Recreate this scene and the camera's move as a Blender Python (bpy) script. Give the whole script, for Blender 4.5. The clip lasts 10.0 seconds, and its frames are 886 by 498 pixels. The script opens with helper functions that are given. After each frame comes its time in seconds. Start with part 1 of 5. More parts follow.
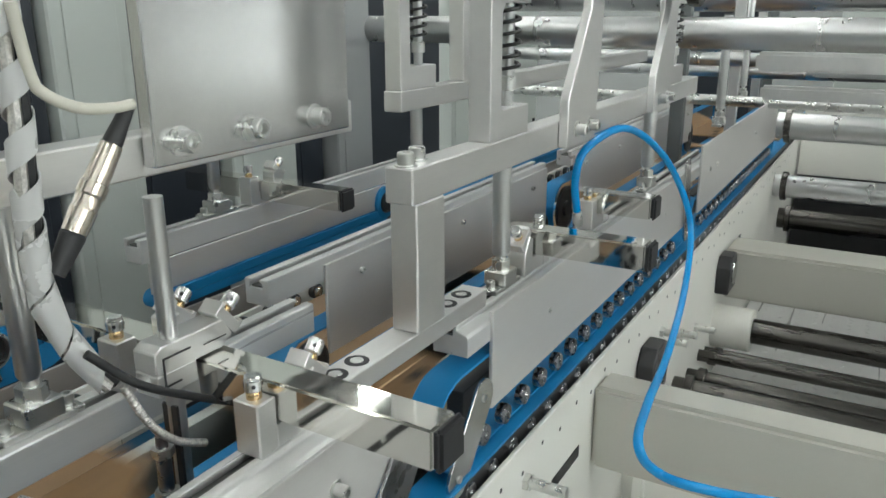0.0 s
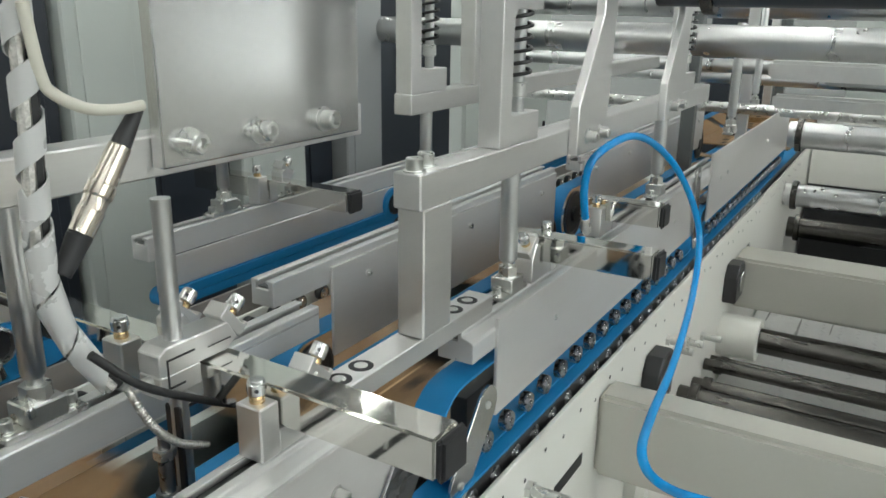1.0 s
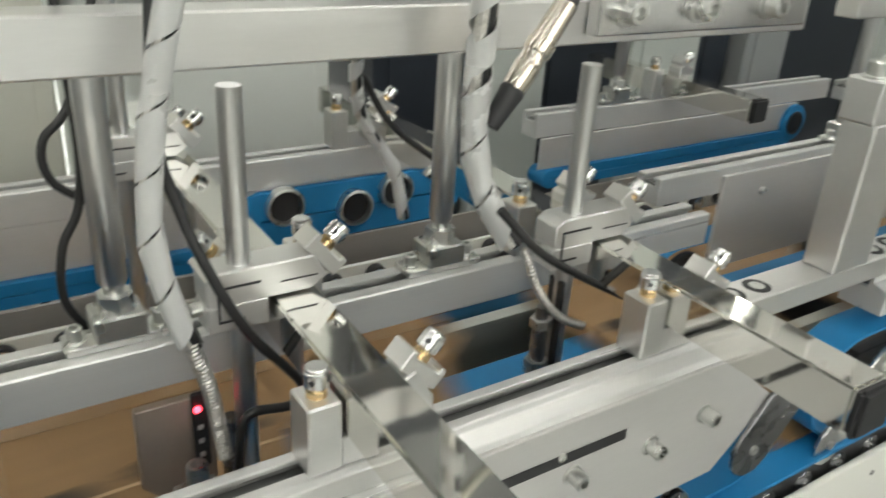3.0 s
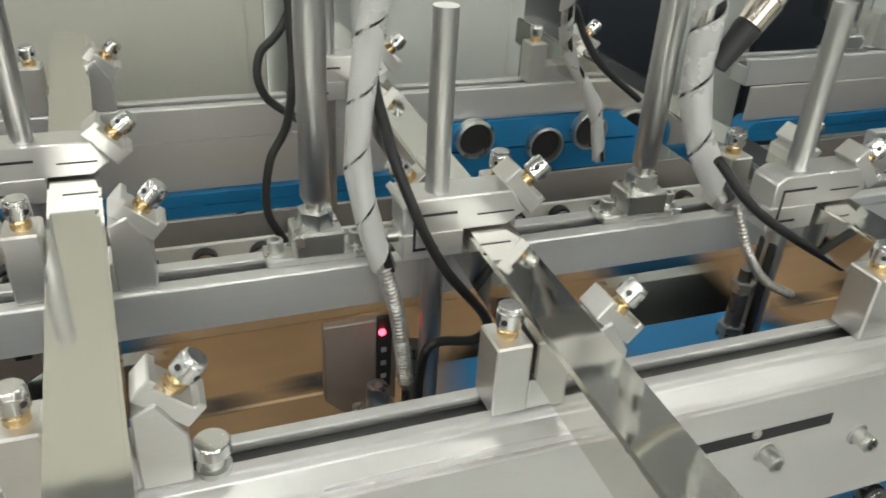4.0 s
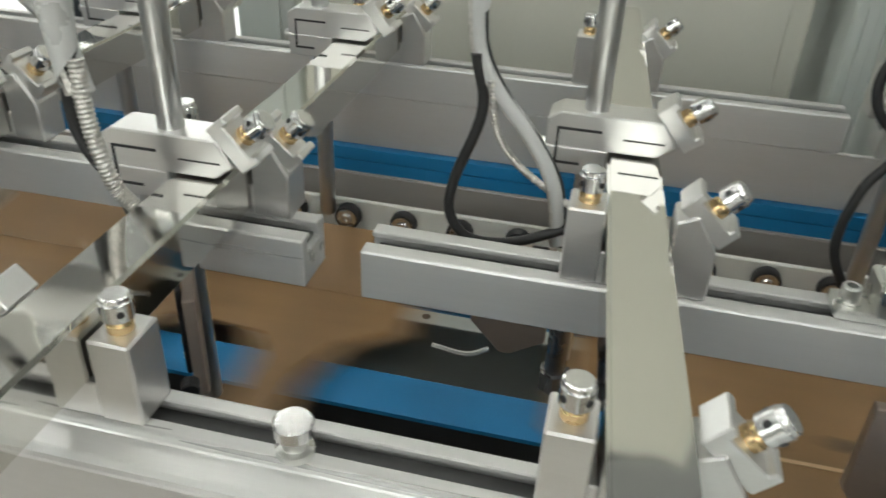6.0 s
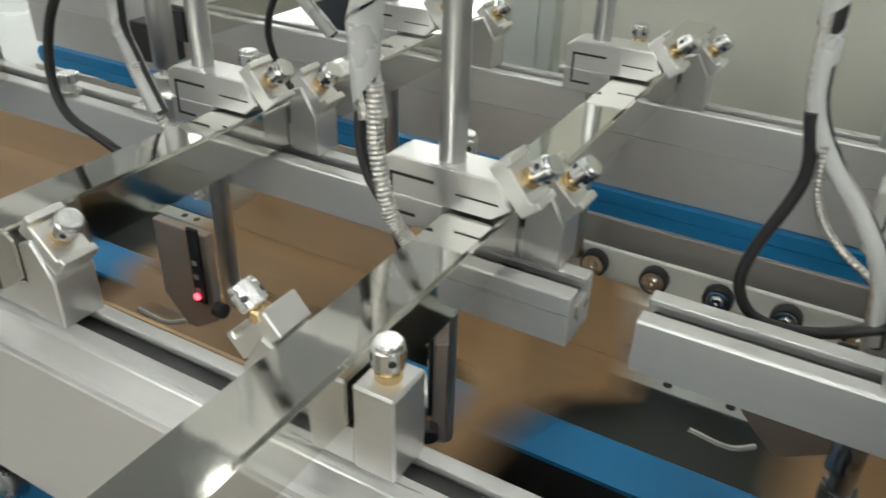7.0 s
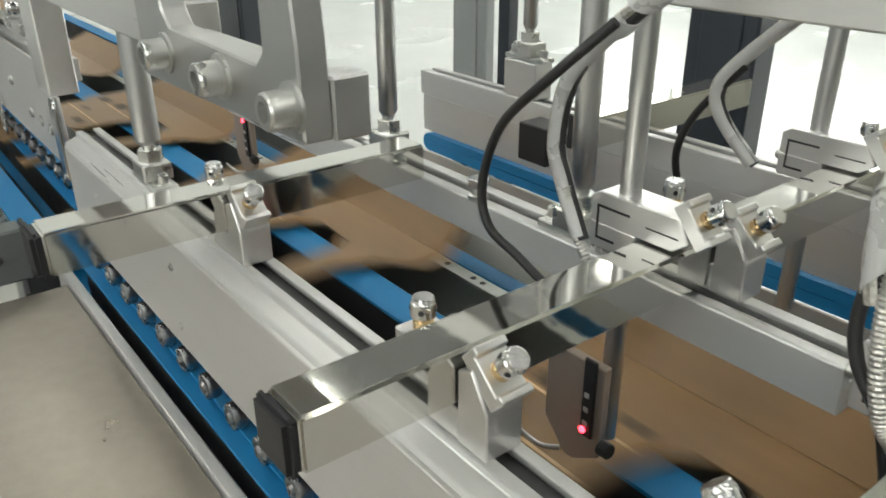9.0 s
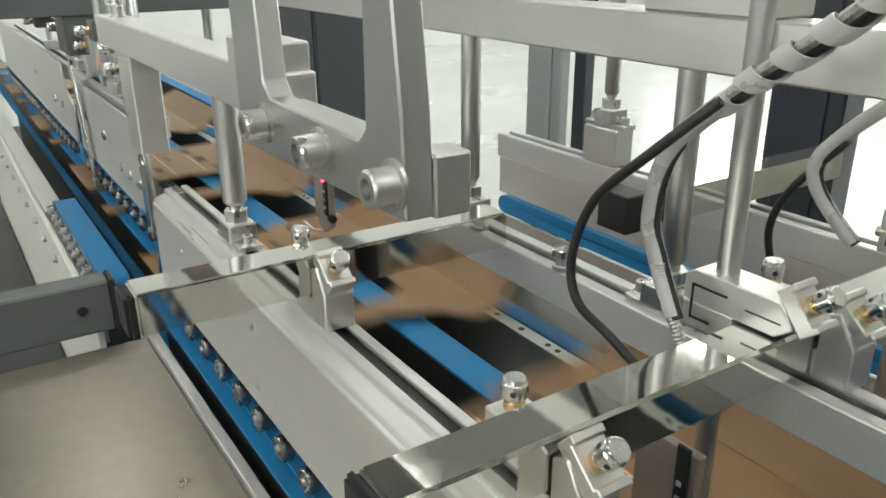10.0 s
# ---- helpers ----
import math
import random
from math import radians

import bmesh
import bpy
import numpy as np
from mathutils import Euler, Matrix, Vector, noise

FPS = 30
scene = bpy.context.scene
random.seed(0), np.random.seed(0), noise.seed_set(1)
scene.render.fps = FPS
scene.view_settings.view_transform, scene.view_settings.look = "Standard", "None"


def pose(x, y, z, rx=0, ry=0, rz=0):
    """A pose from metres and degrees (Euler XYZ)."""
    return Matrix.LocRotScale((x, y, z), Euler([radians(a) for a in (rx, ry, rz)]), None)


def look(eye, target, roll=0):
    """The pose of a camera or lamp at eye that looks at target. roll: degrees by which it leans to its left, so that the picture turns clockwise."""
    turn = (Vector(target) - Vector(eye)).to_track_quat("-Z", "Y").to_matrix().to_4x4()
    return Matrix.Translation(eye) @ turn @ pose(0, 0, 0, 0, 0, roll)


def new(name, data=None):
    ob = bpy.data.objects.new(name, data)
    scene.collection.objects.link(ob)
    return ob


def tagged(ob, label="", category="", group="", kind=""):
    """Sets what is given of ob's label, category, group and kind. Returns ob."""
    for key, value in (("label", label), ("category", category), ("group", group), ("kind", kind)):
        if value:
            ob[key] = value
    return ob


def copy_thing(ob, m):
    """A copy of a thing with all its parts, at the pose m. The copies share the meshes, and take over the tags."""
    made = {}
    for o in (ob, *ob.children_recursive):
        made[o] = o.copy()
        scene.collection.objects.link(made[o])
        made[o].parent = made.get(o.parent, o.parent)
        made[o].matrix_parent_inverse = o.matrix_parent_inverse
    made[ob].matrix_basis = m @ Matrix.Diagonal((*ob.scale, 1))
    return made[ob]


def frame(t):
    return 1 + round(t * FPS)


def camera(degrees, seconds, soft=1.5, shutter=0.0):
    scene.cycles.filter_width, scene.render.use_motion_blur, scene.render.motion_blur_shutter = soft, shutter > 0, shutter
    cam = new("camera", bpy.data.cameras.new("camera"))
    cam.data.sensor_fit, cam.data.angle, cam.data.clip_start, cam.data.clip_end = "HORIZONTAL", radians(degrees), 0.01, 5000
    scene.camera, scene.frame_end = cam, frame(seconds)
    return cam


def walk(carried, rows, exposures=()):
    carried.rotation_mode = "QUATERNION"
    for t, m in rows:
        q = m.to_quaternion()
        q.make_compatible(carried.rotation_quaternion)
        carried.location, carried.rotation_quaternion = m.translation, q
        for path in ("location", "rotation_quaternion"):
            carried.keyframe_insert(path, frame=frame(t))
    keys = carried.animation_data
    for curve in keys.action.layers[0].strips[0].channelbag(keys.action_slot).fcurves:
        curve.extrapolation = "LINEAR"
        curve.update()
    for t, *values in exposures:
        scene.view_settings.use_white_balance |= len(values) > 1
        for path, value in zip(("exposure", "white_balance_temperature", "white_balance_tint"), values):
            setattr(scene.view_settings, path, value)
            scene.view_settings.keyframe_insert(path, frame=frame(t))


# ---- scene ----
cam = camera(58.6, 10.0, 1.6, 0.3)
EXPOSURES = [(0.0, -0.86, 6050, 4), (1.2, -0.85, 6120, 4), (2.5, -0.75, 6480, 5), (4.5, -0.84, 6420, 5), (5.2, -0.93, 6400, 5), (6.5, -0.98, 6280, 4), (8.5, -0.95, 6400, 4), (10.0, -0.95, 6380, 4)]
PATH = [
    (0, (0.308, -0.407, 1.326), (1.965, 0.545, 0.738), -0.2),
    (0.5, (0.314, -0.408, 1.331), (1.974, 0.542, 0.745), 0.2),
    (1, (0.312, -0.405, 1.331), (1.96, 0.563, 0.743), 0.9),
    (1.5, (0.312, -0.399, 1.324), (1.891, 0.669, 0.722), 2.0),
    (2, (0.304, -0.386, 1.319), (1.799, 0.773, 0.673), 2.4),
    (2.5, (0.299, -0.364, 1.309), (1.615, 0.95, 0.573), 3.4),
    (2.9, (0.291, -0.346, 1.303), (1.381, 1.12, 0.49), 3.8),
    (3, (0.298, -0.343, 1.3), (1.322, 1.156, 0.461), 3.7),
    (3.2, (0.297, -0.338, 1.293), (1.211, 1.203, 0.403), 4.0),
    (4.3, (0.286, -0.309, 1.284), (0.827, 1.331, 0.274), 3.3),
    (4.5, (0.286, -0.304, 1.277), (0.754, 1.352, 0.259), 3.5),
    (5, (0.261, -0.279, 1.265), (0.438, 1.413, 0.215), 3.2),
    (5.2, (0.247, -0.268, 1.263), (0.291, 1.432, 0.21), 3.5),
    (6.3, (0.187, -0.242, 1.256), (-0.301, 1.392, 0.212), 2.3),
    (6.5, (0.175, -0.237, 1.253), (-0.413, 1.373, 0.222), 2.3),
    (7, (0.147, -0.217, 1.25), (-0.685, 1.29, 0.232), 1.9),
    (7.5, (0.122, -0.205, 1.247), (-0.916, 1.173, 0.236), 0.6),
    (7.8, (0.109, -0.215, 1.251), (-1.033, 1.108, 0.279), 0.8),
    (8, (0.094, -0.212, 1.253), (-1.121, 1.071, 0.318), 0.5),
    (8.5, (0.067, -0.225, 1.26), (-1.286, 0.966, 0.393), 0.3),
    (9, (0.049, -0.232, 1.268), (-1.386, 0.872, 0.417), -0.3),
    (9.5, (0.036, -0.236, 1.275), (-1.483, 0.824, 0.52), -0.6),
    (10, (0.028, -0.24, 1.277), (-1.539, 0.77, 0.552), -0.4),
]
walk(cam, [(t, look(eye, target, roll)) for t, eye, target, roll in PATH], EXPOSURES)

# ---- light and exposure ----
world = bpy.data.worlds.new("hall_air")
scene.world = world
world.use_nodes = True
world.node_tree.nodes["Background"].inputs[0].default_value = (0.95, 0.97, 1.0, 1)
world.node_tree.nodes["Background"].inputs[1].default_value = 0.25


# ---- materials ----
def mat(name, color, rough=0.5, metal=0.0, var=0.12, scale=40.0, bump=0.1, bscale=300.0, stretch=(1, 1, 1), rvar=0.1, spec=0.5, rand=0.0):
    """A surface with two scales of variation in colour and gloss and a fine relief. stretch pulls the grain along an axis."""
    m = bpy.data.materials.new(name)
    m.use_nodes = True
    nt = m.node_tree
    b = nt.nodes["Principled BSDF"]
    b.inputs["Metallic"].default_value = metal
    b.inputs["Specular IOR Level"].default_value = spec
    co = nt.nodes.new("ShaderNodeTexCoord")
    mp = nt.nodes.new("ShaderNodeMapping")
    mp.inputs["Scale"].default_value = stretch
    nt.links.new(co.outputs["Object"], mp.inputs[0])
    n1 = nt.nodes.new("ShaderNodeTexNoise")
    n1.inputs["Scale"].default_value, n1.inputs["Detail"].default_value = scale, 5
    n2 = nt.nodes.new("ShaderNodeTexNoise")
    n2.inputs["Scale"].default_value, n2.inputs["Detail"].default_value = bscale, 3
    for n in (n1, n2):
        nt.links.new(mp.outputs[0], n.inputs["Vector"])
    mix = nt.nodes.new("ShaderNodeMix")
    mix.data_type = "RGBA"
    lo = [c * (1 - var) for c in color]
    hi = [min(1, c * (1 + var)) for c in color]
    mix.inputs[6].default_value, mix.inputs[7].default_value = (*lo, 1), (*hi, 1)
    add = nt.nodes.new("ShaderNodeMath")
    add.operation = "MULTIPLY_ADD"
    add.inputs[1].default_value = 0.35
    nt.links.new(n2.outputs[0], add.inputs[0])
    sub = nt.nodes.new("ShaderNodeMath")
    sub.operation = "MULTIPLY"
    sub.inputs[1].default_value = 0.75
    nt.links.new(n1.outputs[0], sub.inputs[0])
    nt.links.new(sub.outputs[0], add.inputs[2])
    nt.links.new(add.outputs[0], mix.inputs[0])
    last = mix.outputs[2]
    if rand:
        oi = nt.nodes.new("ShaderNodeObjectInfo")
        hs = nt.nodes.new("ShaderNodeHueSaturation")
        rr = nt.nodes.new("ShaderNodeMapRange")
        rr.inputs[3].default_value, rr.inputs[4].default_value = 1 - rand, 1 + rand
        nt.links.new(oi.outputs["Random"], rr.inputs[0])
        nt.links.new(rr.outputs[0], hs.inputs["Value"])
        nt.links.new(last, hs.inputs["Color"])
        last = hs.outputs[0]
    nt.links.new(last, b.inputs["Base Color"])
    r = nt.nodes.new("ShaderNodeMapRange")
    r.inputs[3].default_value, r.inputs[4].default_value = max(0.02, rough - rvar), min(1, rough + rvar)
    nt.links.new(n1.outputs[0], r.inputs[0])
    nt.links.new(r.outputs[0], b.inputs["Roughness"])
    if bump:
        bp = nt.nodes.new("ShaderNodeBump")
        bp.inputs["Strength"].default_value, bp.inputs["Distance"].default_value = bump, 0.001
        nt.links.new(n2.outputs[0], bp.inputs["Height"])
        nt.links.new(bp.outputs[0], b.inputs["Normal"])
    return m


M_ALU = mat("anodised_aluminium", (0.65, 0.645, 0.64), 0.30, 0.45, 0.10, 14, 0.05, 220, (0.12, 3, 3), 0.08)
M_MILLED = mat("milled_aluminium", (0.77, 0.76, 0.75), 0.36, 0.92, 0.08, 30, 0.06, 260, (0.3, 2, 2), 0.08)
M_PLATE = mat("brushed_steel_plate", (0.62, 0.62, 0.615), 0.23, 1.0, 0.14, 9, 0.05, 240, (1, 1, 0.12), 0.08)
M_COVER = mat("satin_cover_plate", (0.65, 0.635, 0.625), 0.38, 0.5, 0.09, 10, 0.03, 200, (0.3, 2, 2), 0.06)
M_CHROME = mat("polished_stainless", (0.76, 0.75, 0.71), 0.06, 1.0, 0.06, 8, 0.6, 11, (1, 0.5, 1), 0.03)
M_ROD = mat("ground_steel_rod", (0.62, 0.62, 0.62), 0.29, 1.0, 0.08, 20, 0.03, 200, (1, 1, 0.1), 0.06)
M_ZINC = mat("zinc_plated_steel", (0.68, 0.68, 0.66), 0.29, 1.0, 0.12, 60, 0.03, 300, (1, 1, 1), 0.1)
M_KNOB = mat("knurled_nickel", (0.82, 0.82, 0.82), 0.2, 1.0, 0.08, 80, 0.05, 900, (1, 1, 1), 0.08)
M_BRASS = mat("brass", (0.66, 0.49, 0.27), 0.26, 1.0, 0.1, 70, 0.1, 500, (1, 1, 1), 0.08)
M_DARK = mat("dark_steel", (0.06, 0.06, 0.063), 0.4, 0.7, 0.2, 30, 0.1, 300, (1, 1, 1), 0.1)
M_SPRING = mat("black_spring_steel", (0.05, 0.05, 0.05), 0.35, 0.6, 0.2, 60, 0.05, 300)
M_BLACK = mat("black_plastic", (0.022, 0.022, 0.024), 0.5, 0.0, 0.2, 30, 0.1, 400)
M_CABLE = mat("black_cable", (0.02, 0.02, 0.021), 0.42, 0.0, 0.2, 30, 0.08, 400)
M_BELT = mat("blue_belt", (0.014, 0.20, 0.46), 0.55, 0.0, 0.12, 25, 0.15, 900, (0.4, 1, 1), 0.08)
M_HOSE = mat("blue_hose", (0.010, 0.28, 0.68), 0.2, 0.0, 0.05, 20, 0.02, 200)
M_CREAMBEAM = mat("grey_cream_paint", (0.47, 0.46, 0.415), 0.42, 0.0, 0.06, 6, 0.06, 160, (1, 1, 1), 0.08)
M_WHITE = mat("cream_paint", (0.80, 0.79, 0.74), 0.42, 0.0, 0.05, 6, 0.06, 160, (1, 1, 1), 0.08)
M_GREYPAINT = mat("grey_paint", (0.34, 0.35, 0.35), 0.45, 0.0, 0.06, 8, 0.06, 160)
M_CARD = mat("brown_cardboard", (0.285, 0.168, 0.072), 0.38, 0.0, 0.20, 9, 0.12, 500, (1, 6, 1), 0.05)
M_PRINT = mat("black_print", (0.025, 0.022, 0.02), 0.6, 0.0, 0.2, 30, 0.05, 300)
M_CREASE = mat("pale_crease", (0.70, 0.50, 0.30), 0.8, 0.0, 0.1, 30, 0.05, 300)
M_SHEET = mat("galvanised_sheet", (0.33, 0.30, 0.26), 0.32, 0.85, 0.30, 5, 0.05, 60, (1, 1, 1), 0.12)
M_SLATE = mat("slate_grey_paint", (0.13, 0.14, 0.14), 0.45, 0.0, 0.08, 8, 0.06, 160)
M_BEARING = mat("bearing_steel", (0.30, 0.30, 0.31), 0.28, 1.0, 0.1, 60, 0.05, 300)
M_BEIGE = mat("beige_panel", (0.60, 0.59, 0.52), 0.5, 0.0, 0.05, 4, 0.04, 160)
M_PALE = mat("pale_panel", (0.54, 0.57, 0.54), 0.45, 0.0, 0.04, 4, 0.04, 160)
M_PANEL = mat("white_panel", (0.68, 0.69, 0.66), 0.4, 0.0, 0.04, 4, 0.04, 160)
# dark tone for the shade inside the rail slots
M_SLOTSHADE = mat("slot_shade", (0.15, 0.15, 0.15), 0.4, 0.4, 0.25, 20, 0.05, 200)
M_NAVY = mat("dark_blue_panel", (0.03, 0.035, 0.045), 0.35, 0.0, 0.15, 5, 0.03, 160)
M_WALL = mat("white_wall", (0.78, 0.79, 0.78), 0.7, 0.0, 0.04, 1.2, 0.05, 60)
# tone set so that upright metal faces mirror grey instead of white
M_WALLGREY = mat("grey_wall_paint", (0.27, 0.275, 0.27), 0.6, 0.0, 0.12, 1.2, 0.05, 60)
M_CEIL = mat("grey_roof_sheet", (0.15, 0.15, 0.15), 0.6, 0.2, 0.1, 1.0, 0.1, 20)
M_FLOOR = mat("pale_epoxy_floor", (0.62, 0.64, 0.63), 0.25, 0.0, 0.08, 1.5, 0.03, 40, (1, 1, 1), 0.1)
M_WRAP = mat("milky_spiral_wrap", (0.66, 0.66, 0.655), 0.28, 0.0, 0.04, 30, 0.0, 200, (1, 1, 1), 0.03)
M_WRAP.node_tree.nodes["Principled BSDF"].inputs["Transmission Weight"].default_value = 0.2
M_WINPLATE = mat("ground_steel_plate", (0.56, 0.56, 0.555), 0.33, 1.0, 0.10, 7, 0.05, 240, (0.15, 1, 1), 0.1)
M_GUIDE = mat("dull_guide_plate", (0.46, 0.42, 0.385), 0.42, 0.35, 0.12, 8, 0.05, 200, (0.2, 2, 2), 0.08)
M_SHAFT = mat("oiled_dark_steel", (0.095, 0.09, 0.083), 0.26, 1.0, 0.25, 14, 0.08, 200, (1, 0.15, 1), 0.1)
# brown base colour stands in for cardboard mirrored in the metal plate
M_SENSOR = mat("sensor_brown_reflection", (0.40, 0.33, 0.28), 0.32, 0.3, 0.12, 20, 0.05, 200)
M_BARREL = mat("worn_nickel", (0.72, 0.66, 0.58), 0.22, 1.0, 0.2, 60, 0.05, 200)
M_BRAID = mat("braided_hose", (0.60, 0.58, 0.55), 0.34, 0.9, 0.6, 260, 0.8, 520, (1, 1, 1), 0.1)
M_CREAMCABLE = mat("cream_cable", (0.62, 0.60, 0.52), 0.45, 0.0, 0.06, 30, 0.05, 200)


def glow(name, color, strength):
    m = bpy.data.materials.new(name)
    m.use_nodes = True
    b = m.node_tree.nodes["Principled BSDF"]
    b.inputs["Base Color"].default_value = (*color, 1)
    b.inputs["Emission Color"].default_value = (*color, 1)
    b.inputs["Emission Strength"].default_value = strength
    return m


M_TUBE = glow("lamp_diffuser", (1.0, 0.97, 0.90), 42.0)
M_DAY = glow("window_daylight", (1.0, 0.985, 0.94), 8.0)
M_LED = glow("red_indicator", (1.0, 0.03, 0.05), 22.0)


# ---- mesh helpers ----
def box(bm, x0, x1, y0, y1, z0, z1, bev=0.0012, seg=1, m=None):
    r = bmesh.ops.create_cube(bm, size=1.0)
    vs = r["verts"]
    bmesh.ops.scale(bm, vec=(abs(x1 - x0), abs(y1 - y0), abs(z1 - z0)), verts=vs)
    bmesh.ops.translate(bm, vec=((x0 + x1) / 2, (y0 + y1) / 2, (z0 + z1) / 2), verts=vs)
    if bev:
        es = list({e for v in vs for e in v.link_edges})
        r = bmesh.ops.bevel(bm, geom=es, offset=bev, segments=seg, affect="EDGES", clamp_overlap=True)
        vs = list({v for f in r["faces"] for v in f.verts} | {v for v in vs if v.is_valid})
    if m is not None:
        bmesh.ops.transform(bm, matrix=m, verts=vs)
    return bm


def cyl(bm, p0, p1, r, r2=None, seg=20, caps=True):
    p0, p1 = Vector(p0), Vector(p1)
    d = p1 - p0
    m = Matrix.Translation((p0 + p1) / 2) @ d.to_track_quat("Z", "Y").to_matrix().to_4x4()
    bmesh.ops.create_cone(bm, cap_ends=caps, segments=seg, radius1=r, radius2=r if r2 is None else r2, depth=d.length, matrix=m)
    return bm


def lathe(bm, prof, p0, axis, seg=20):
    """A turned shape: prof is (distance along the axis, radius)."""
    m = Matrix.Translation(p0) @ Vector(axis).to_track_quat("Z", "Y").to_matrix().to_4x4()
    rings = []
    for h, r in prof:
        rings.append([bm.verts.new(m @ Vector((r * math.cos(2 * math.pi * i / seg), r * math.sin(2 * math.pi * i / seg), h))) for i in range(seg)])
    for a, b in zip(rings, rings[1:]):
        for i in range(seg):
            bm.faces.new((a[i], a[(i + 1) % seg], b[(i + 1) % seg], b[i]))
    bm.faces.new(rings[0][::-1])
    bm.faces.new(rings[-1])
    return bm


def extrude_x(bm, prof, x0, x1):
    """A profile of (y, z) drawn along x."""
    a = [bm.verts.new((x0, y, z)) for y, z in prof]
    b = [bm.verts.new((x1, y, z)) for y, z in prof]
    n = len(prof)
    for i in range(n):
        bm.faces.new((a[i], a[(i + 1) % n], b[(i + 1) % n], b[i]))
    bm.faces.new(a[::-1])
    bm.faces.new(b)
    bmesh.ops.recalc_face_normals(bm, faces=bm.faces[:])
    bmesh.ops.bevel(bm, geom=bm.edges[:], offset=0.0007, segments=1, affect="EDGES", clamp_overlap=True)
    return bm


def prism_y(bm, prof, y0, y1, bev=0.0):
    """An outline of (x, z) with thickness along y."""
    a = [bm.verts.new((x, y0, z)) for x, z in prof]
    b = [bm.verts.new((x, y1, z)) for x, z in prof]
    n = len(prof)
    fs = [bm.faces.new((a[i], a[(i + 1) % n], b[(i + 1) % n], b[i])) for i in range(n)]
    fs += [bm.faces.new(a[::-1]), bm.faces.new(b)]
    bmesh.ops.recalc_face_normals(bm, faces=fs)
    if bev:
        es = list({e for f in fs for e in f.edges})
        bmesh.ops.bevel(bm, geom=es, offset=bev, segments=1, affect="EDGES", clamp_overlap=True)
    return bm


def smooth_path(pts, n=8):
    """Points on a soft curve through pts."""
    p = [Vector(a) for a in pts]
    p = [2 * p[0] - p[1]] + p + [2 * p[-1] - p[-2]]
    out = []
    for i in range(1, len(p) - 2):
        for k in range(n):
            t = k / n
            a, b, c, d = p[i - 1], p[i], p[i + 1], p[i + 2]
            out.append(0.5 * ((2 * b) + (c - a) * t + (2 * a - 5 * b + 4 * c - d) * t * t + (3 * b - a - 3 * c + d) * t ** 3))
    return out + [p[-2]]


def tube(bm, pts, r, seg=10, n=8, radii=None):
    path = smooth_path(pts, n)
    up = Vector((0.13, 0.2, 1)).normalized()
    rings = []
    for i, q in enumerate(path):
        d = (path[min(i + 1, len(path) - 1)] - path[max(i - 1, 0)]).normalized()
        u = d.cross(up)
        if u.length < 0.1:
            u = d.cross(Vector((1, 0, 0)))
        u.normalize()
        v = d.cross(u)
        up = -v if v.dot(up) < 0 else v
        rr = r if radii is None else radii(i / (len(path) - 1)) 
        rings.append([bm.verts.new(q + rr * (math.cos(2 * math.pi * k / seg) * u + math.sin(2 * math.pi * k / seg) * up)) for k in range(seg)])
    for a, b in zip(rings, rings[1:]):
        for k in range(seg):
            bm.faces.new((a[k], a[(k + 1) % seg], b[(k + 1) % seg], b[k]))
    bm.faces.new(rings[0][::-1])
    bm.faces.new(rings[-1])
    bmesh.ops.recalc_face_normals(bm, faces=bm.faces[:])
    return bm


def mesh_of(name, bm, material, smooth=28):
    me = bpy.data.meshes.new(name)
    bm.to_mesh(me)
    bm.free()
    me.materials.append(material)
    if smooth:
        me.set_sharp_from_angle(angle=radians(smooth))
    return me


def thing(name, label, category, group="", kind="", at=(0, 0, 0)):
    ob = new(name)
    ob.location = at
    ob.empty_display_size = 0.02
    return tagged(ob, label, category, group, kind)


def part(name, bm, material, parent, label="", smooth=28):
    ob = new(name, mesh_of(name, bm, material, smooth))
    ob.parent = parent
    return tagged(ob, label)


def solo(name, bm, material, label, category, group="", kind="", smooth=28):
    return tagged(new(name, mesh_of(name, bm, material, smooth)), label, category, group, kind)


B = bmesh.new


def bolt(bm, p, axis, r=0.008, h=0.009, washer=True):
    """A socket-head cap screw with its washer; the hexagon is sunk."""
    a = Vector(axis).normalized()
    if washer:
        lathe(bm, [(0, r * 1.35), (r * 0.2, r * 1.35), (r * 0.22, r * 0.9)], p, a, 18)
    q = Vector(p) + a * (r * 0.2 if washer else 0)
    prof = [(0, r), (h * 0.9, r), (h, r * 0.88), (h, r * 0.55), (h * 0.55, r * 0.5), (h * 0.5, 0.0001)]
    lathe(bm, prof, q, a, 18)
    return bm


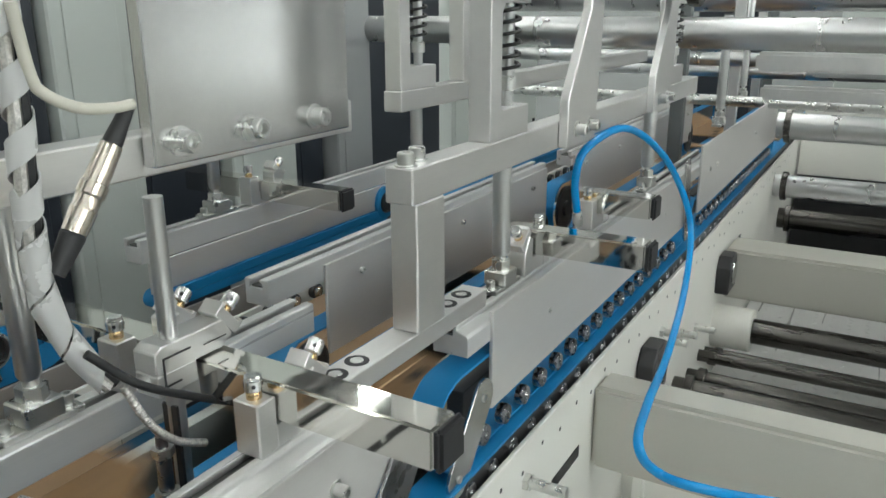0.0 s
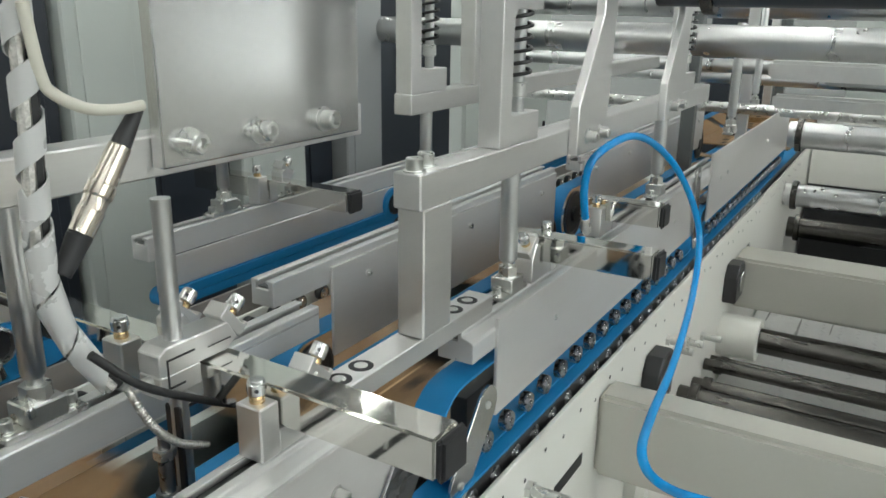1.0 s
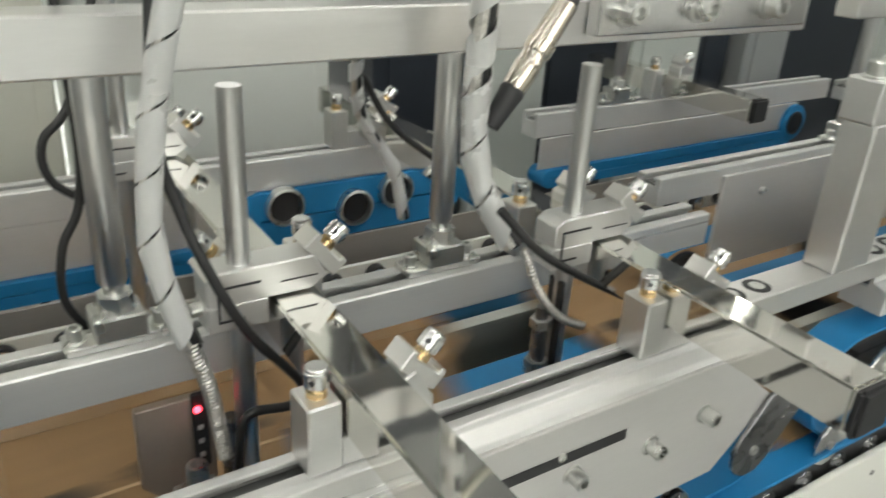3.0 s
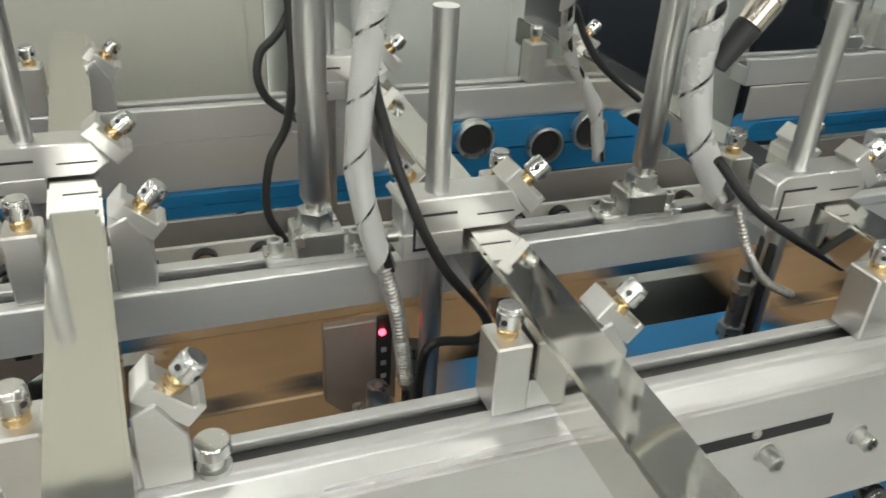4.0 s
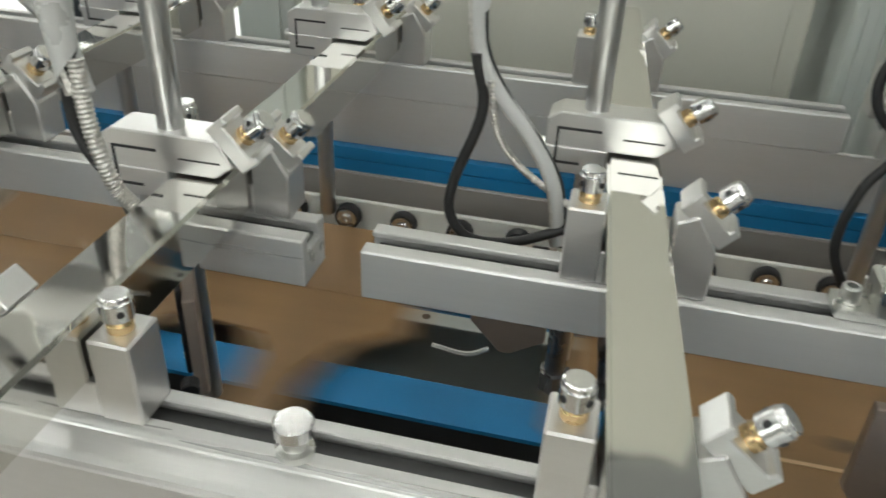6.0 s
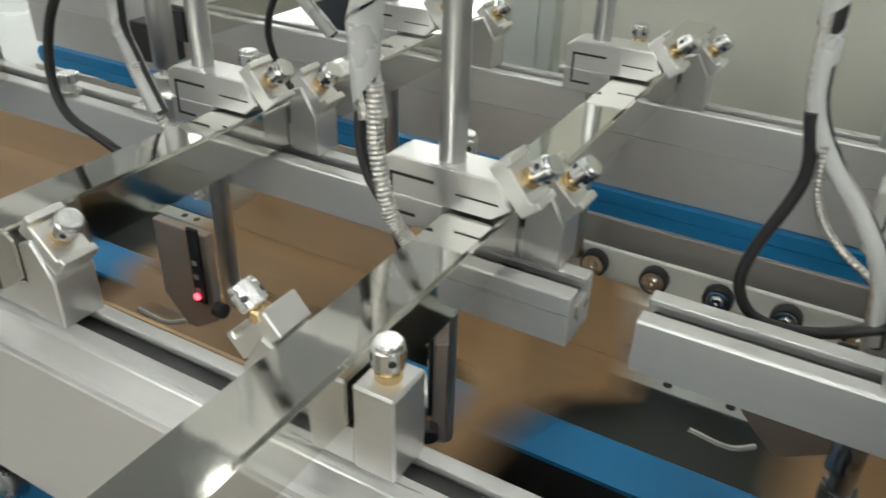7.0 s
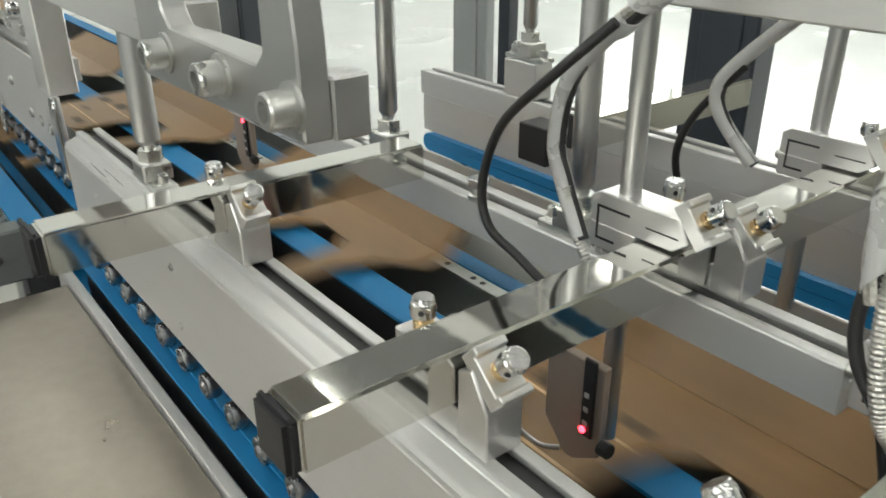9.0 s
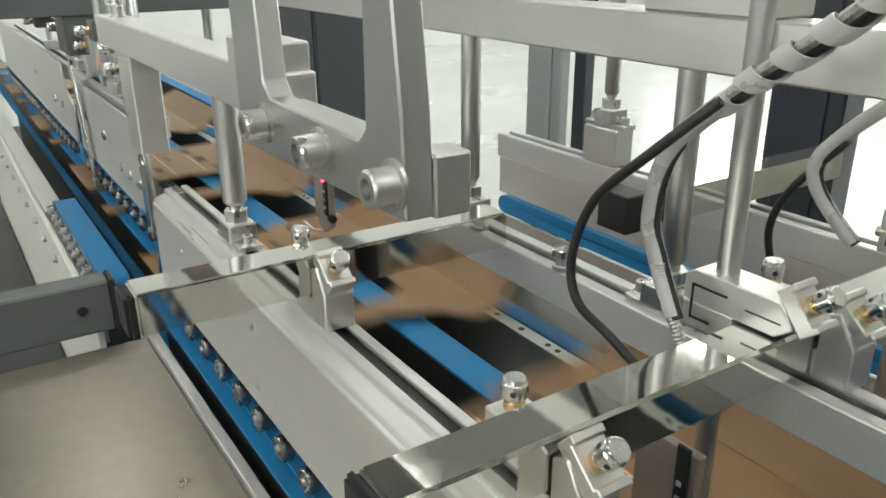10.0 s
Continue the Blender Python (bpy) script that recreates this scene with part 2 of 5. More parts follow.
# ---- the hall ----
def hall():
    def wall(name, b, m, label):
        bm = B()
        box(bm, *b, bev=0)
        return solo(name, bm, m, label, "wall" if "wall" in name else name, kind="structure")
    wall("floor", (-9, 9, -6, 8, -0.1, 0), M_FLOOR, "pale glossy epoxy factory floor")
    wall("ceiling", (-9, 9, -6, 8, 5.0, 5.15), M_CEIL, "grey steel factory hall ceiling")
    wall("wall_west", (-9.2, -9, -6, 8, 0, 5), M_WALL, "white plastered factory wall")
    wall("wall_east", (9, 9.2, -6, 8, 0, 5), M_WALLGREY, "grey painted factory wall")
    bm = B()
    # out of view: the last opening matches a plate reflection, the others add fill
    openings = ((-5.6, -2.6, 1.9, 4.2), (-1.4, 1.6, 1.9, 4.2), (2.6, 5.0, 1.9, 4.2), (6.9, 8.6, 0.4, 2.6))
    x = -9
    for a, b, c, d in openings:
        box(bm, x, a, -6.2, -6.0, 0, 5, bev=0)
        box(bm, a, b, -6.2, -6.0, 0, c, bev=0)
        box(bm, a, b, -6.2, -6.0, d, 5, bev=0)
        x = b
    box(bm, x, 9, -6.2, -6.0, 0, 5, bev=0)
    solo("wall_south", bm, M_WALLGREY, "unseen grey factory wall with tall window openings", "wall", kind="structure")
    for i, (a, b, c, d) in enumerate(openings):
        w = tagged(new(f"window_{i + 4}"), "unseen tall factory window with bright daylight behind", "window", kind="structure")
        bm = B()
        box(bm, a, b, -6.12, -6.10, c, d, bev=0)
        part("pane", bm, M_DAY, w, "bright daylight pane")
        bm = B()
        for k in range(4 if b - a > 2 else 2):
            x = a + (b - a) * k / (3 if b - a > 2 else 1)
            box(bm, x - 0.05, x + 0.05, -6.09, -6.03, c, d, bev=0.005)
        part("window_frame", bm, M_PALE, w)
    bm = B()
    for a, b, c, d in ((-9, 9, 0, 0.9), (-9, 9, 4.0, 5), (-9, -7.6, 0.9, 4), (7.6, 9, 0.9, 4), (-2.7, -1.9, 0.9, 4), (2.2, 3.0, 0.9, 4)):
        box(bm, a, b, 8.0, 8.2, c, d, bev=0)
    solo("wall_north", bm, M_WALL, "white factory wall with wide window openings", "wall", kind="structure")
    for i, (a, b) in enumerate(((-7.6, -2.7), (-1.9, 2.2), (3.0, 7.6))):
        w = tagged(new(f"window_{i + 1}"), "wide factory window with bright daylight behind", "window", kind="structure")
        bm = B()
        box(bm, a, b, 8.10, 8.12, 0.9, 4.0, bev=0)
        part("pane", bm, M_DAY, w, "bright daylight pane")
        bm = B()
        for k in range(4):
            x = a + (b - a) * k / 3
            box(bm, x - 0.04, x + 0.04, 8.03, 8.09, 0.9, 4.0, bev=0.005)
        box(bm, a, b, 8.03, 8.09, 2.4, 2.48, bev=0.005)
        part("window_frame", bm, M_PALE, w)
    for ix in range(-3, 4):
        for iy in range(-2, 4):
            x, y = ix * 2.3, iy * 1.9 + 0.4
            lamp = thing("ceiling_light", "long white ceiling batten light", "ceiling light", "hall ceiling lights", at=(x, y, 4.85))
            bm = B()
            box(bm, -0.65, 0.65, -0.09, 0.09, 0.0, 0.15, 0.01)
            part("housing", bm, M_WALL, lamp)
            bm = B()
            box(bm, -0.6, 0.6, -0.07, 0.07, -0.02, -0.002, 0.008)
            part("diffuser", bm, M_TUBE, lamp, "glowing diffuser")


hall()


# ---- slotted rails ----
def rail_profile(y, z, w, hgt, ledge):
    """Slotted aluminium section: y is its middle, z its top; ledge: a lower step on its front."""
    a, s = w / 2, 0.0062
    p = [(y + a, z - hgt), (y + a, z - 0.001), (y + a - 0.001, z), (y + s, z), (y + s, z - 0.004), (y + s + 0.004, z - 0.004), (y + s + 0.004, z - 0.012),
         (y - s - 0.004, z - 0.012), (y - s - 0.004, z - 0.004), (y - s, z - 0.004), (y - s, z), (y - a + 0.001, z), (y - a, z - 0.001)]
    if ledge:
        p += [(y - a, z - 0.006), (y - a - ledge + 0.003, z - 0.010), (y - a - ledge, z - 0.013), (y - a - ledge, z - hgt)]
    else:
        p += [(y - a, z - hgt)]
    return p


def slotted_rail(x0, x1, y, z, w=0.03, hgt=0.034, ledge=0.0, label="anodised aluminium slotted rail along the belt"):
    u = thing("slotted_rail", label, "rail", "slotted rails")
    part("profile", extrude_x(B(), rail_profile(y, z, w, hgt, ledge), x0, x1), M_ALU, u, smooth=0)
    # added strip: its dark colour puts the shade into the slot floor
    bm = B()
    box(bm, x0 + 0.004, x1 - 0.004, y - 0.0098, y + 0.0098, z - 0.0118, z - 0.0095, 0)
    part("slot_shade_strip", bm, M_SLOTSHADE, u, "dark strip standing in for the shade in the slot")
    return u


NEAR_Y, NEAR_Z = 0.0, 0.986
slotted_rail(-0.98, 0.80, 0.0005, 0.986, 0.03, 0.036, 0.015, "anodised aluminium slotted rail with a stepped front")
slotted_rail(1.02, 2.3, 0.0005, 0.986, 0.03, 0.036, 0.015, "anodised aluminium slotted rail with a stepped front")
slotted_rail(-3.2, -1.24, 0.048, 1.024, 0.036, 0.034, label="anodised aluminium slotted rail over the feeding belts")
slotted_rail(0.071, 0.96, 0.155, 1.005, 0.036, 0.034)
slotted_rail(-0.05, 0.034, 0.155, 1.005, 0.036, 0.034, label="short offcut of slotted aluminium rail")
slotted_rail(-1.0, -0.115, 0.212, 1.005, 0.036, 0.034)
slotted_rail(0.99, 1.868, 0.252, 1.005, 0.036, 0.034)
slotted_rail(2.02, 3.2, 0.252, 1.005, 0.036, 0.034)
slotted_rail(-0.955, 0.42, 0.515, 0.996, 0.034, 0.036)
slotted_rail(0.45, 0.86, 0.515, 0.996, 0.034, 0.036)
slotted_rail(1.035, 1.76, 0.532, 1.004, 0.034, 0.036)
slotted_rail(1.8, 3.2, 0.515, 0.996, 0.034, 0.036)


# ---- pressing belts with their roller plates ----
def roller_mesh(m):
    bm = B()
    lathe(bm, [(0, 0.006), (0, 0.0125), (0.002, 0.0135), (0.010, 0.0135), (0.012, 0.0125), (0.012, 0.009), (0.0112, 0.0085)], (0, 0, 0), (0, -1, 0), 18)
    return mesh_of("roller", bm, m)


def hub_mesh(m):
    bm = B()
    lathe(bm, [(0, 0.0105), (0.0006, 0.0105), (0.0008, 0.0088), (-0.0004, 0.0085), (-0.0004, 0.006), (0.0012, 0.0055), (0.0030, 0.0045), (0.003, 0.0020), (0.001, 0.0019)], (0, -0.0118, 0), (0, -1, 0), 16)
    return mesh_of("hub", bm, m)


ROLLER, HUB = roller_mesh(M_BEARING), hub_mesh(M_BEARING)
TRACK_ROLLER, TRACK_HUB = roller_mesh(M_BLACK), hub_mesh(M_KNOB)


def roller(parent, x, y, z, wheel=ROLLER, cap=HUB):
    o = new("roller", wheel)
    o.parent = parent
    o.location = (x, y, z)
    h = new("hub", cap)
    h.parent = o


def belt_loop(bm, x0, x1, y0, y1, z0, z1, r0, r1, th=0.003):
    """A flat belt round two end pulleys: a closed band."""
    pts = []
    zc0, zc1 = (z0 + z0 + 2 * r0) / 2, (z0 + z0 + 2 * r1) / 2
    for k in range(13):
        a = radians(-90 - 180 * k / 12)
        pts.append((x0 + r0 * math.cos(a), zc0 + r0 * math.sin(a)))
    for k in range(13):
        a = radians(90 - 180 * k / 12)
        pts.append((x1 + r1 * math.cos(a), zc1 + r1 * math.sin(a)))
    n = len(pts)
    cx, cz = (x0 + x1) / 2, zc0
    rows = []
    for i, (x, z) in enumerate(pts):
        px, pz = pts[i - 1]
        qx, qz = pts[(i + 1) % n]
        t = Vector((qx - px, 0, qz - pz)).normalized()
        nrm = Vector((-t.z, 0, t.x))
        o = Vector((x, 0, z))
        ins = o - nrm * th if (nrm.x * (x - cx) + nrm.z * (z - cz)) > 0 else o + nrm * th
        rows.append([bm.verts.new((o.x, y0, o.z)), bm.verts.new((o.x, y1, o.z)), bm.verts.new((ins.x, y1, ins.z)), bm.verts.new((ins.x, y0, ins.z))])
    for i in range(n):
        a, b = rows[i], rows[(i + 1) % n]
        for k in range(4):
            bm.faces.new((a[k], a[(k + 1) % 4], b[(k + 1) % 4], b[k]))
    bmesh.ops.recalc_face_normals(bm, faces=bm.faces[:])
    return bm


def press_unit(name, x0, x1, prof, screws, label, r=0.040, y=0.0):
    """A hanging plate with its row of rollers and the belt that runs beneath them."""
    u = thing(name, label, "belt unit", "pressing belt units", at=(0, y, 0))
    bm = B()
    prism_y(bm, prof, -0.033, -0.028, 0.0008)
    part("cover_plate", bm, M_COVER, u, "satin aluminium cover plate")
    n = int((x1 - x0) / 0.0585)
    for i in range(n + 1):
        roller(u, x0 + 0.0585 * i, -0.022, 0.8345)
    bm = B()
    belt_loop(bm, x0 - 0.05, x1 + 0.05, -0.027, 0.012, 0.816, 0.9, r, r)
    part("belt", bm, M_BELT, u, "blue flat pressing belt")
    bm = B()
    box(bm, x0 - 0.03, x1 + 0.03, -0.018, 0.004, 0.85, 0.90, 0.001)
    part("spine", bm, M_DARK, u)
    for x, z, r in screws:
        bm = B()
        lathe(bm, [(0, r), (r * 0.4, r * 0.9), (r * 0.55, r * 0.5), (r * 0.3, r * 0.45), (r * 0.3, 0.0001)], (x, -0.033, z), (0, -1, 0), 14)
        part("screw", bm, M_ZINC, u)
    return u


press_unit("press_unit", -0.93, 0.80, [(-0.97, 0.858), (0.80, 0.858), (0.865, 0.915), (0.79, 0.973), (-0.97, 0.973)],
           [(x, z, 0.004) for x in (-0.85, -0.62, -0.3, -0.02, 0.33, 0.62) for z in (0.945, 0.882)], "long pressing belt unit with cover plate and roller row")
press_unit("press_unit", 1.06, 1.98, [(1.076, 0.862), (2.02, 0.862), (2.02, 0.987), (1.076, 0.987)],
           [(x, 0.93, 0.004) for x in (1.25, 1.55, 1.85)], "pressing belt unit with tall plate and roller row", 0.058)
press_unit("press_unit", 2.2, 3.3, [(2.15, 0.862), (3.35, 0.862), (3.35, 1.02), (2.15, 1.02)],
           [(x, 0.95, 0.006) for x in (2.25, 2.33, 2.9)], "pressing belt unit with tall plate and roller row")
press_unit("press_unit", -1.78, -1.25, [(-1.80, 0.866), (-1.205, 0.866), (-1.19, 0.90), (-1.20, 0.978), (-1.25, 0.99), (-1.26, 1.018), (-1.80, 1.018)],
           [(-1.27, 0.915, 0.009), (-1.335, 0.915, 0.009), (-1.40, 0.915, 0.009), (-1.52, 0.948, 0.009), (-1.70, 0.955, 0.009), (-1.76, 0.90, 0.006)], "pressing belt unit with tall plate and hex bolts", 0.034, 0.048)
press_unit("press_unit", -3.3, -1.92, [(-3.3, 0.866), (-1.87, 0.866), (-1.86, 0.95), (-1.92, 0.97), (-1.96, 1.03), (-3.3, 1.03)],
           [(-2.0, 0.93, 0.009), (-2.1, 0.93, 0.009), (-2.4, 0.96, 0.009)], "pressing belt unit with tall plate and hex bolts", 0.034, 0.048)


# ---- lower conveyor belts ----
def lower_belt(x0, x1, y0, y1, z, frame_mat, label):
    u = thing("conveyor_belt", label, "conveyor belt", "lower conveyor belts")
    bm = B()
    belt_loop(bm, x0, x1, y0, y1, z - 0.11, z, 0.055, 0.055, 0.004)
    part("belt", bm, M_BELT, u, "blue flat conveyor belt")
    bm = B()
    box(bm, x0 + 0.05, x1 - 0.05, y0 + 0.004, y0 + 0.012, z - 0.075, z - 0.006, 0.001)
    part("side_plate", bm, frame_mat, u)
    bm = B()
    box(bm, x0 + 0.05, x1 - 0.05, y1 - 0.012, y1 - 0.004, z - 0.075, z - 0.006, 0.001)
    part("side_plate", bm, frame_mat, u)
    return u


lower_belt(-1.03, 5.0, -0.041, 0.006, 0.811, M_DARK, "blue lower conveyor belt under the near rail")
lower_belt(-4.85, -1.10, 0.008, 0.052, 0.808, M_DARK, "blue lower conveyor belt under the feeding unit")
lower_belt(-4.85, 5.0, 0.215, 0.262, 0.800, M_DARK, "blue lower conveyor belt in the middle of the machine")
lower_belt(-4.85, 5.0, 0.50, 0.54, 0.800, M_DARK, "blue lower conveyor belt under the far rail")


# ---- side frame ----
def side_frame():
    u = thing("packaging_machine", "cream-painted packaging machine side with rows of holes", "machine", at=(0, 0, 0))
    bm = B()
    box(bm, -0.2, 4.2, -0.050, -0.0425, 0.0, 0.786, 0.0015)
    part("side_plate", bm, M_WHITE, u)
    bm = B()
    cyl(bm, (0, -0.0502, 0), (0, -0.048, 0), 0.0035, seg=10)
    hole = mesh_of("hole", bm, M_BLACK)
    for i in range(60):
        o = new("hole", hole)
        o.parent = u
        o.location = (-0.1 + 0.065 * i, 0, 0.757 - 0.012 * (i % 2))
    for x_, z_, l_ in ((1.145, 0.728, 0.05), (1.82, 0.69, 0.03), (2.0, 0.62, 0.03), (2.16, 0.575, 0.04), (1.9, 0.64, 0.03)):
        bm = B()
        cyl(bm, (x_, -0.0500, z_), (x_, -0.058, z_), 0.012, seg=6)
        cyl(bm, (x_, -0.058, z_), (x_, -0.058 - l_, z_), 0.008, seg=14)
        part("bolt", bm, M_ZINC, u, "zinc hex bolt")
    for x_ in (1.24, 2.6):
        bm = B()
        box(bm, x_, x_ + 0.11, -0.0508, -0.0498, 0.655, 0.675, 0, m=None)
        part("slot", bm, M_BLACK, u, "dark slot")
    return u


side_frame()


def cross_beam(x0, x1, z0, z1, m=M_CREAMBEAM, label="cream-painted box beam across the machine"):
    bm = B()
    box(bm, x0, x1, -1.6, -0.0505, z0, z1, 0.008, 2)
    solo("cross_beam", bm, m, label, "beam", "cross beams")


cross_beam(1.405, 1.475, 0.605, 0.750)
cross_beam(2.48, 2.62, 0.55, 0.69)


# ---- polished cross bars ----
def guide_bar(x, y0, y1, z=1.043, w=0.034, hgt=0.034, cap=True, skew=0.0):
    u = thing("guide_bar", "mirror-polished square stainless bar with black end cap", "guide bar", "polished guide bars", at=(x, 0, 0))
    u.rotation_euler = (0, 0, radians(skew))
    bm = B()
    box(bm, -w / 2, w / 2, y0 + 0.008, y1, z - hgt, z, 0.002, 2)
    part("bar", bm, M_CHROME, u)
    if cap:
        bm = B()
        box(bm, -w / 2 - 0.0006, w / 2 + 0.0006, y0, y0 + 0.0078, z - hgt - 0.0006, z + 0.0006, 0.003, 2)
        part("end_cap", bm, M_BLACK, u, "black plastic end cap")
    return u



u = thing("lower_roller_row", "row of small bright rollers under the near conveyor belt", "roller row")
for i in range(50):
    roller(u, 0.02 + 0.0585 * i, -0.0265, 0.7825)
guide_bar(0.747, -0.165, 0.63, skew=-1)
guide_bar(0.481, -0.165, 0.63, skew=-1)
guide_bar(0.238, -0.165, 0.63, skew=3.2)
guide_bar(-0.026, -0.165, 0.636)
guide_bar(-0.2425, -0.113, 0.60)
guide_bar(-0.540, -0.155, 0.187)
guide_bar(1.255, -0.168, 0.035)
guide_bar(1.312, 0.345, 0.70)
guide_bar(-0.50, 0.36, 0.66)
guide_bar(1.505, -0.105, 0.03)


# ---- clamps that hold the bars ----
def knob(parent, p, axis, s=1.0):
    """A cross-drilled round knob on a brass collar."""
    a = Vector(axis).normalized()
    p = Vector(p)
    bm = B()
    s = s * 0.92
    lathe(bm, [(0, 0.0068 * s), (0.0045 * s, 0.0068 * s), (0.005 * s, 0.0062 * s), (0.0070 * s, 0.0055 * s)], p, a, 14)
    collar = part("collar", bm, M_BRASS, parent, "brass collar")
    q = p + a * 0.0070 * s
    bm = B()
    lathe(bm, [(0, 0.0070 * s), (0.001 * s, 0.0082 * s), (0.0105 * s, 0.0082 * s), (0.0115 * s, 0.0075 * s), (0.0135 * s, 0.0073 * s), (0.0142 * s, 0.0064 * s)], q, a, 18)
    k = part("knob", bm, M_KNOB, parent, "round nickel knob")
    u = a.orthogonal().normalized()
    v = a.cross(u)
    bm = B()
    for w in (u, v):
        c = q + a * 0.006 * s
        cyl(bm, c - w * 0.00845 * s, c + w * 0.00845 * s, 0.0019 * s, seg=10)
    part("cross_hole", bm, M_DARK, k, "dark drilled hole")


def rail_clamp(x, y, z, side, label="aluminium bar clamp with round knobs on the rail", lug=True):
    """Two uprights on a rail, astride a bar: one with an upright knob, one with a slanted lug. side: +1 puts the lug towards +x."""
    u = thing("bar_clamp", label, "clamp", "bar clamps", at=(x, y, z))
    s = side
    bm = B()
    box(bm, -s * 0.040, -s * 0.0185, -0.013, 0.013, 0.0, 0.047, 0.0012)
    part("post", bm, M_MILLED, u)
    knob(u, (-s * 0.029, 0, 0.047), (0, 0, 1))
    bm = B()
    prism_y(bm, [(s * 0.0185, 0.0), (s * 0.043, 0.0), (s * 0.043, 0.030), (s * 0.030, 0.052), (s * 0.0185, 0.047)], -0.013, 0.013, 0.001)
    part("foot", bm, M_MILLED, u)
    bm = B()
    box(bm, -0.0185, 0.0185, -0.012, 0.012, 0.0, 0.021, 0.0008)
    part("base", bm, M_MILLED, u)
    if lug:
        lug_clamp(u, Vector((s * 0.038, 0, 0.051)), s)
    return u


def lug_clamp(u, c, s, tilt=42):
    """A slanted U-shaped lug with its screw."""
    m = Matrix.Translation(c) @ Matrix.Rotation(radians(s * tilt), 4, "Y")
    bm = B()
    prof = [(-0.0165, -0.010), (0.0165, -0.010), (0.0165, 0.0045), (0.0115, 0.0045), (0.0115, 0.001), (-0.0115, 0.001), (-0.0115, 0.0045), (-0.0165, 0.0045)]
    prism_y(bm, prof, -0.011, 0.011, 0.0008)
    bmesh.ops.transform(bm, matrix=m, verts=bm.verts[:])
    part("lug", bm, M_MILLED, u, "slanted aluminium lug")
    knob(u, m @ Vector((0, 0, 0.001)), m.to_3x3() @ Vector((0, 0, 1)))


for bx_, s_ in ((0.747, 1), (0.481, 1), (0.238, 1), (-0.026, -1), (-0.2425, 1), (-0.540, 1)):
    rail_clamp(bx_, 0.0, 0.986, s_)
rail_clamp(1.252, 0.0, 0.986, -1)
rail_clamp(1.505, 0.0, 0.986, 1, lug=False)
rail_clamp(0.745, 0.155, 1.005, 1)
rail_clamp(0.483, 0.157, 1.005, -1)
rail_clamp(0.230, 0.155, 1.005, 1)
rail_clamp(-0.026, 0.172, 1.005, 1)
rail_clamp(-0.2425, 0.225, 1.005, 1)
for bx_ in (0.204, -0.026, 0.475, 0.742, -0.2425):
    rail_clamp(bx_, 0.515, 0.996, 1)
rail_clamp(1.312, 0.532, 1.004, 1)


def rod_bracket(bx, y, rod_dx=-0.034, z1=1.30, z0=0.86, side=1):
    """A milled bracket on a bar that holds an upright rod, with its slit jaw and a slanted lug."""
    u = thing("rod_bracket", "milled steel bracket holding an upright ground rod", "rod bracket", "rod brackets", at=(bx, y, 0))
    bm = B()
    prism_y(bm, [(-0.060, 1.046), (-0.052, 1.0445), (0.012, 1.0445), (0.024, 1.053), (0.014, 1.069), (-0.052, 1.069), (-0.060, 1.064)], -0.013, 0.013, 0.001)
    box(bm, -0.060, -0.0185, -0.013, 0.013, 1.026, 1.0450, 0.001)
    part("body", bm, M_MILLED, u)
    bm = B()
    box(bm, -0.052, -0.024, -0.0135, -0.0128, 1.0572, 1.0590, 0)
    box(bm, -0.0532, -0.0515, -0.0135, -0.0128, 1.033, 1.0590, 0)
    box(bm, -0.052, -0.036, -0.0135, -0.0128, 1.033, 1.0348, 0)
    box(bm, -0.010, 0.016, -0.0135, -0.0128, 1.0543, 1.0553, 0)
    part("slit", bm, M_BLACK, u, "dark saw slit")
    bm = B()
    cyl(bm, (rod_dx, 0, z0), (rod_dx, 0, z1), 0.0078, seg=24)
    part("rod", bm, M_ROD, u, "ground steel rod")
    lug_clamp(u, Vector((0.026, 0.0, 1.068)), 1, 50)
    bm = B()
    bolt(bm, (-0.060, 0, 1.04), (-1, 0, 0), 0.005, 0.008, False)
    part("clamp_screw", bm, M_ZINC, u)
    return u


rod_bracket(0.747, 0.085, -0.034, 1.186)
rod_bracket(0.482, 0.112, -0.034, 1.185)
rod_bracket(0.226, 0.252, -0.030, 1.185)
rod_bracket(-0.026, 0.140, -0.020, 1.36)
rod_bracket(-0.2425, 0.185, -0.036, 1.36)
rod_bracket(-0.026, 0.42, -0.034, 1.30)
rod_bracket(-0.2425, 0.43, -0.034, 1.30)
rod_bracket(0.478, 0.42, -0.034, 1.20)


